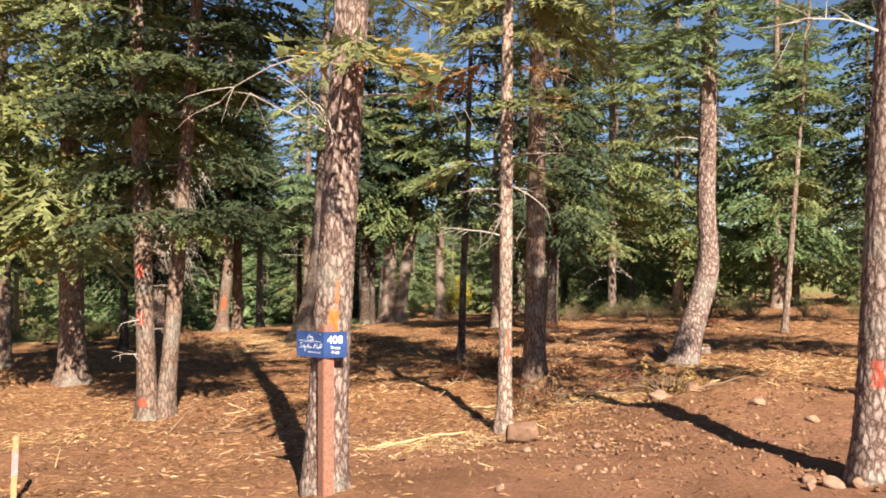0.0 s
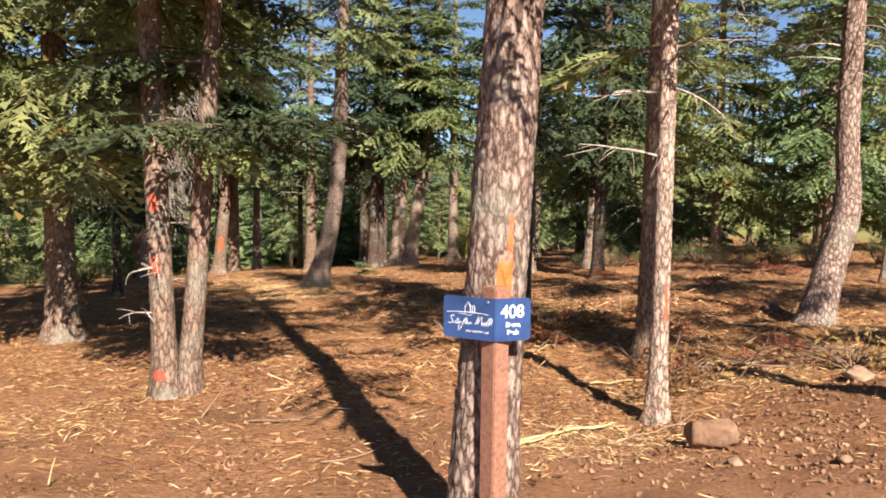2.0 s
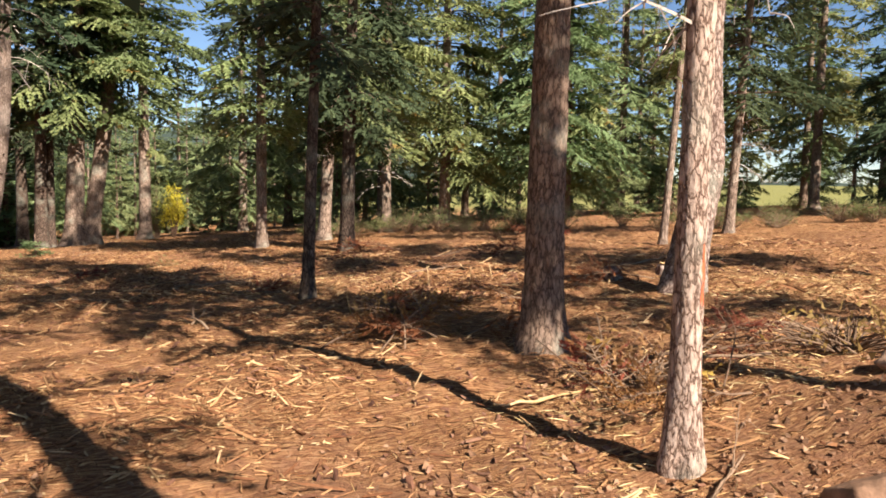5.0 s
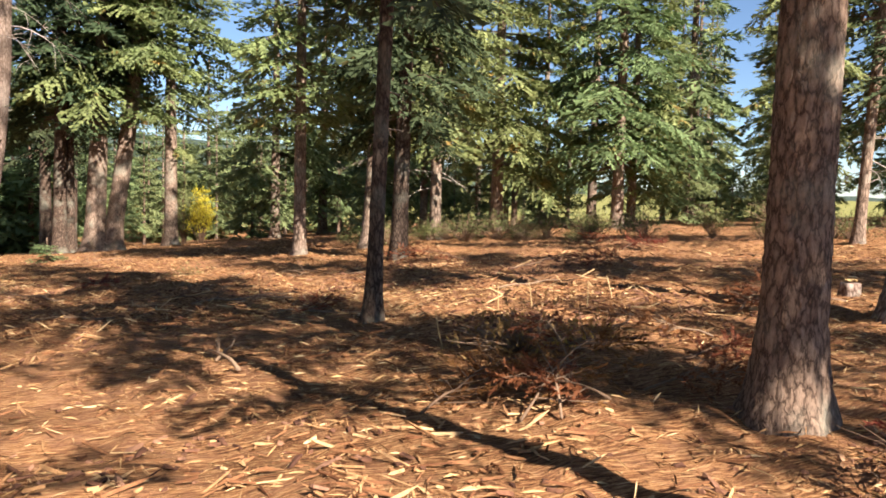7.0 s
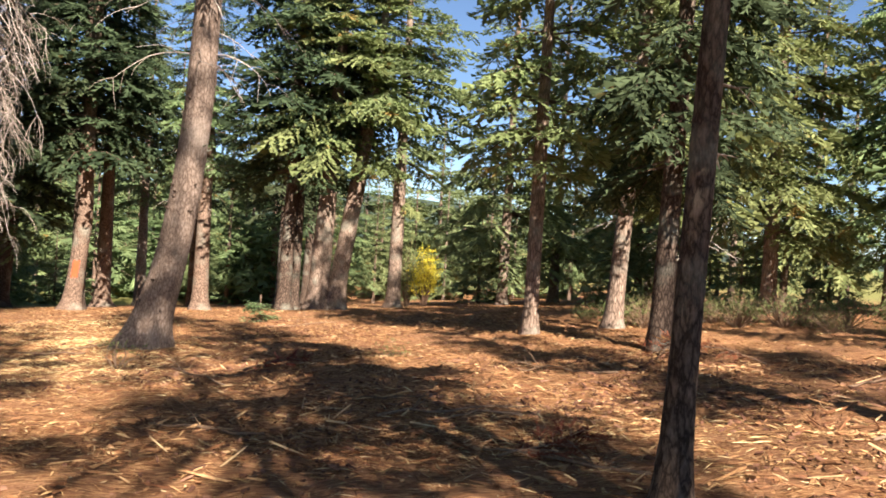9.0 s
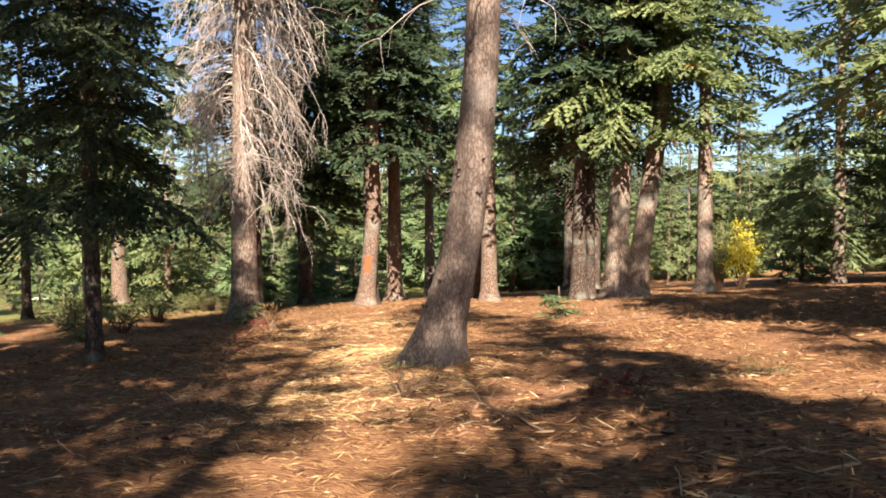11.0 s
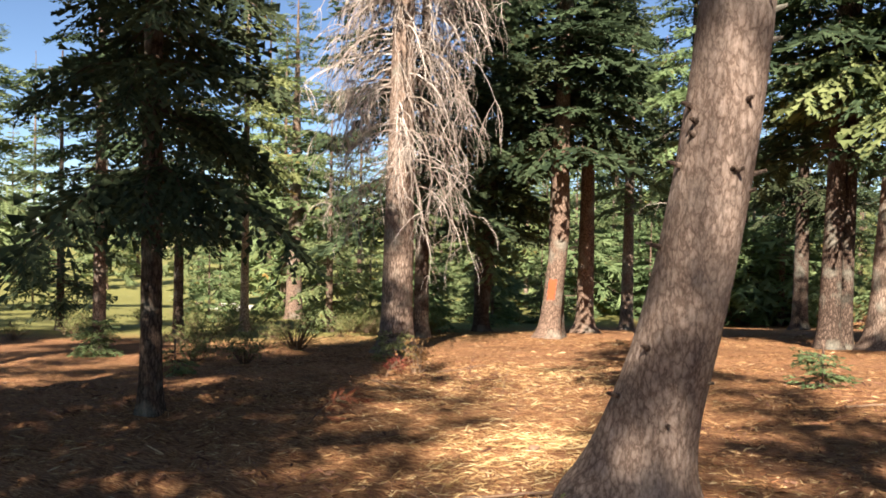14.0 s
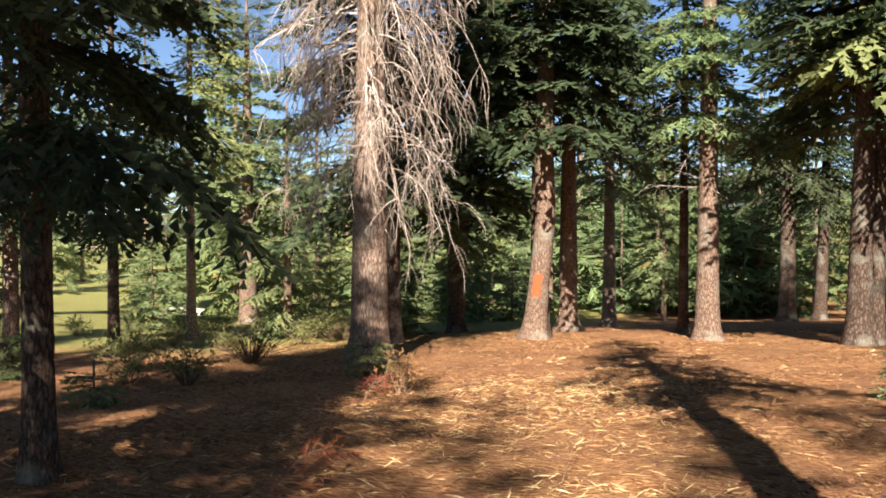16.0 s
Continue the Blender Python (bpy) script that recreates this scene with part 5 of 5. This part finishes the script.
def torn_wood(name, count, xr, yr, lmin, lmax, wid, thick, mat, label, seed, tilt=0.2, scale=0.9, bare_pref=0.15):
    """Wedge-shaped pieces with a pointed end, lying in drifts on the ground."""
    g = np.random.default_rng(seed)
    x, y = g.uniform(*xr, count * 4), g.uniform(*yr, count * 4)
    b = bare_share(x, y)
    w = ((1 - b) * (1 - bare_pref) + b * bare_pref) * np.clip(0.12 + 3.2 * smooth_noise(x, y, scale, seed + 1), 0.02, 1)
    keep = np.nonzero(g.random(count * 4) < w)[0][:count]
    x, y = x[keep], y[keep]
    n = len(x)
    L = lmin + (lmax - lmin) * g.random(n) ** 2.4
    W, T = wid * (0.5 + g.random(n)), thick * (0.5 + g.random(n))
    a = g.random(n) * 6.283
    up = g.normal(0, tilt, n)
    d = np.stack([np.cos(a) * np.cos(up), np.sin(a) * np.cos(up), np.sin(up)], 1)
    s = np.stack([-np.sin(a), np.cos(a), g.normal(0, 0.35, n)], 1)
    h = np.cross(d, s)
    c = np.stack([x, y, ground_z(x, y) + rough(x, y) + T * 0.4 + np.abs(d[:, 2]) * L * 0.42], 1)
    at = lambda q, v, k: c + d * (L * q)[:, None] + s * (W * v)[:, None] + h * (T * k)[:, None]
    skew = 0.16 * g.normal(size=n)
    verts = np.stack([at(-0.5, -0.5, -0.5), at(-0.5 + skew, 0.5, -0.5), at(-0.5 + skew, 0.4, 0.5), at(-0.5, -0.4, 0.5),
                      at(0.25, -0.42, -0.4), at(0.34, 0.38, -0.4), at(0.3, 0.1, 0.55), at(0.5, 0.3 * skew, 0.1)], 1).reshape(-1, 3)
    form = [(0, 1, 2), (0, 2, 3), (0, 4, 5), (0, 5, 1), (1, 5, 6), (1, 6, 2), (2, 6, 3), (3, 6, 4), (3, 4, 0), (4, 7, 5), (5, 7, 6), (6, 7, 4)]
    k = (np.arange(n) * 8)[:, None]
    faces = np.concatenate([k + np.array([f]) for f in form])
    return tagged(new(name, mesh(name, verts, faces, mat)), label, "litter", kind="stuff")


torn_wood("torn_wood", 5000, (-3, 9), (8.3, 20), 0.03, 0.24, 0.012, 0.009, M_TORN, "pale torn splinters and shredded wood", 431, 0.22)
torn_wood("torn_wood", 2200, (-8, 2), (5.5, 13), 0.03, 0.18, 0.008, 0.006, M_TORN, "pale torn splinters and shredded wood", 432, 0.20)
torn_wood("torn_wood", 2800, (-10, 3), (17, 30), 0.03, 0.20, 0.009, 0.007, M_TORN, "pale torn splinters and shredded wood", 433, 0.20)
torn_wood("bark_flakes", 6500, (-5, 9), (7, 21), 0.02, 0.11, 0.024, 0.010, M_FLAKE, "reddish brown flakes of bark", 434, 0.22, 0.7)
torn_wood("bark_flakes", 4200, (-12, 3), (17, 30), 0.02, 0.10, 0.022, 0.009, M_FLAKE, "reddish brown flakes of bark", 435, 0.22, 0.7)
torn_wood("soil_lumps", 2600, (-0.6, 7), (3.5, 10.5), 0.015, 0.05, 0.022, 0.016, M_CLOD, "crumbled lumps of scraped reddish soil", 436, 0.25, 0.7, 0.95)


# ---- dead boughs left as slash ----
M_DRY = foliage("dead_needles", (0.13, 0.042, 0.020), (0.28, 0.105, 0.048), (0.30, 0.17, 0.06), 0.02)


def dead_bough(x, y, length, turn, rise, seed, label, leafy=1.0):
    g = np.random.default_rng(seed)
    e = base_empty("dead_bough", x, y, surface(x, y), label, "branch", "slash boughs")
    a = radians(turn)
    out, side = np.array([math.cos(a), math.sin(a), 0.0]), np.array([-math.sin(a), math.cos(a), 0.0])
    q = np.linspace(0, 1, 8)
    pts = out * (q * length)[:, None] + side * (0.10 * length * np.sin(2.2 * q + seed))[:, None]
    lie = np.array([surface(x + px, y + py) for px, py, _ in pts]) - surface(x, y)
    pts[:, 2] = lie + 0.015 + rise * np.sin(q * 1.9)
    pile = Pile()
    pile.add(*tube(pts, np.linspace(0.008, 0.003, 8), 5))
    n = int(16 * length / 0.6)
    tips = []
    for k in range(n):
        f = 0.15 + 0.85 * (k + g.random()) / n
        p0 = np.array([np.interp(f, q, pts[:, c]) for c in range(3)])
        sd = 1 if k % 2 else -1
        d = out * 0.6 + side * (sd * 0.9) + np.array([0, 0, 0.25 * g.normal() + 0.1])
        d /= np.linalg.norm(d)
        ln = length * (0.16 + 0.26 * (1 - f)) * (0.7 + 0.6 * g.random())
        p1 = p0 + d * ln
        p1[2] = max(p1[2], surface(x + p1[0], y + p1[1]) - surface(x, y) + 0.012)
        pile.add(*tube([p0, (p0 + p1) / 2 + g.normal(0, 0.012, 3), p1], [0.005, 0.0035, 0.002], 3, False))
        tips += [(p0, p1)] * max(1, int(5 * leafy))
    part("brushwood", pile.mesh("brushwood", M_STICK), e, kind="stuff")
    m = len(tips)
    p0, p1 = np.array([t[0] for t in tips]), np.array([t[1] for t in tips])
    f = g.random(m)[:, None]
    d = (p1 - p0) / np.linalg.norm(p1 - p0, axis=1)[:, None] + g.normal(0, 0.35, (m, 3))
    fv, ff = fronds(p0 + (p1 - p0) * f, d, np.array([0, 0, 1.0]) + g.normal(0, 0.5, (m, 3)), 0.06 + 0.07 * g.random(m), 5, 0.016 + 0.010 * g.random(m))
    part("needles", mesh("needles", fv, ff, M_DRY), e, kind="stuff")
    return e


for k, (x, y, ln, turn, rise) in enumerate([
        (0.62, 11.80, 0.40, 95, 0.24), (0.50, 11.95, 0.4, 175, 0.06), (1.43, 11.92, 0.6, 10, 0.05), (0.10, 11.30, 0.9, 25, 0.22), (-0.25, 11.55, 0.8, 40, 0.10),
        (0.55, 11.30, 0.5, 150, 0.12), (0.25, 11.25, 0.4, 80, 0.14), (0.95, 11.6, 0.7, -30, 0.10), (1.47, 8.95, 0.8, 160, 0.16), (0.95, 9.45, 0.7, 70, 0.22), (1.75, 9.75, 0.8, 20, 0.14),
        (2.1, 12.4, 0.8, 150, 0.10), (2.9, 13.1, 0.7, 40, 0.08), (3.9, 12.9, 0.9, 170, 0.10), (-0.3, 15.6, 0.7, 20, 0.05), (4.4, 16.6, 0.9, 100, 0.12), (5.6, 18.6, 0.9, 20, 0.16),
        (3.4, 19.6, 0.9, 160, 0.20), (2.4, 20.2, 0.8, 60, 0.16), (6.6, 19.8, 0.9, 120, 0.18), (-2.4, 20.1, 0.7, 10, 0.05), (-8.9, 27.2, 0.6, 90, 0.20), (-7.2, 23.2, 0.5, 60, 0.22)]):
    dead_bough(x, y, ln, turn, rise, 500 + k, "dry red-brown fir bough lying as slash on the litter")
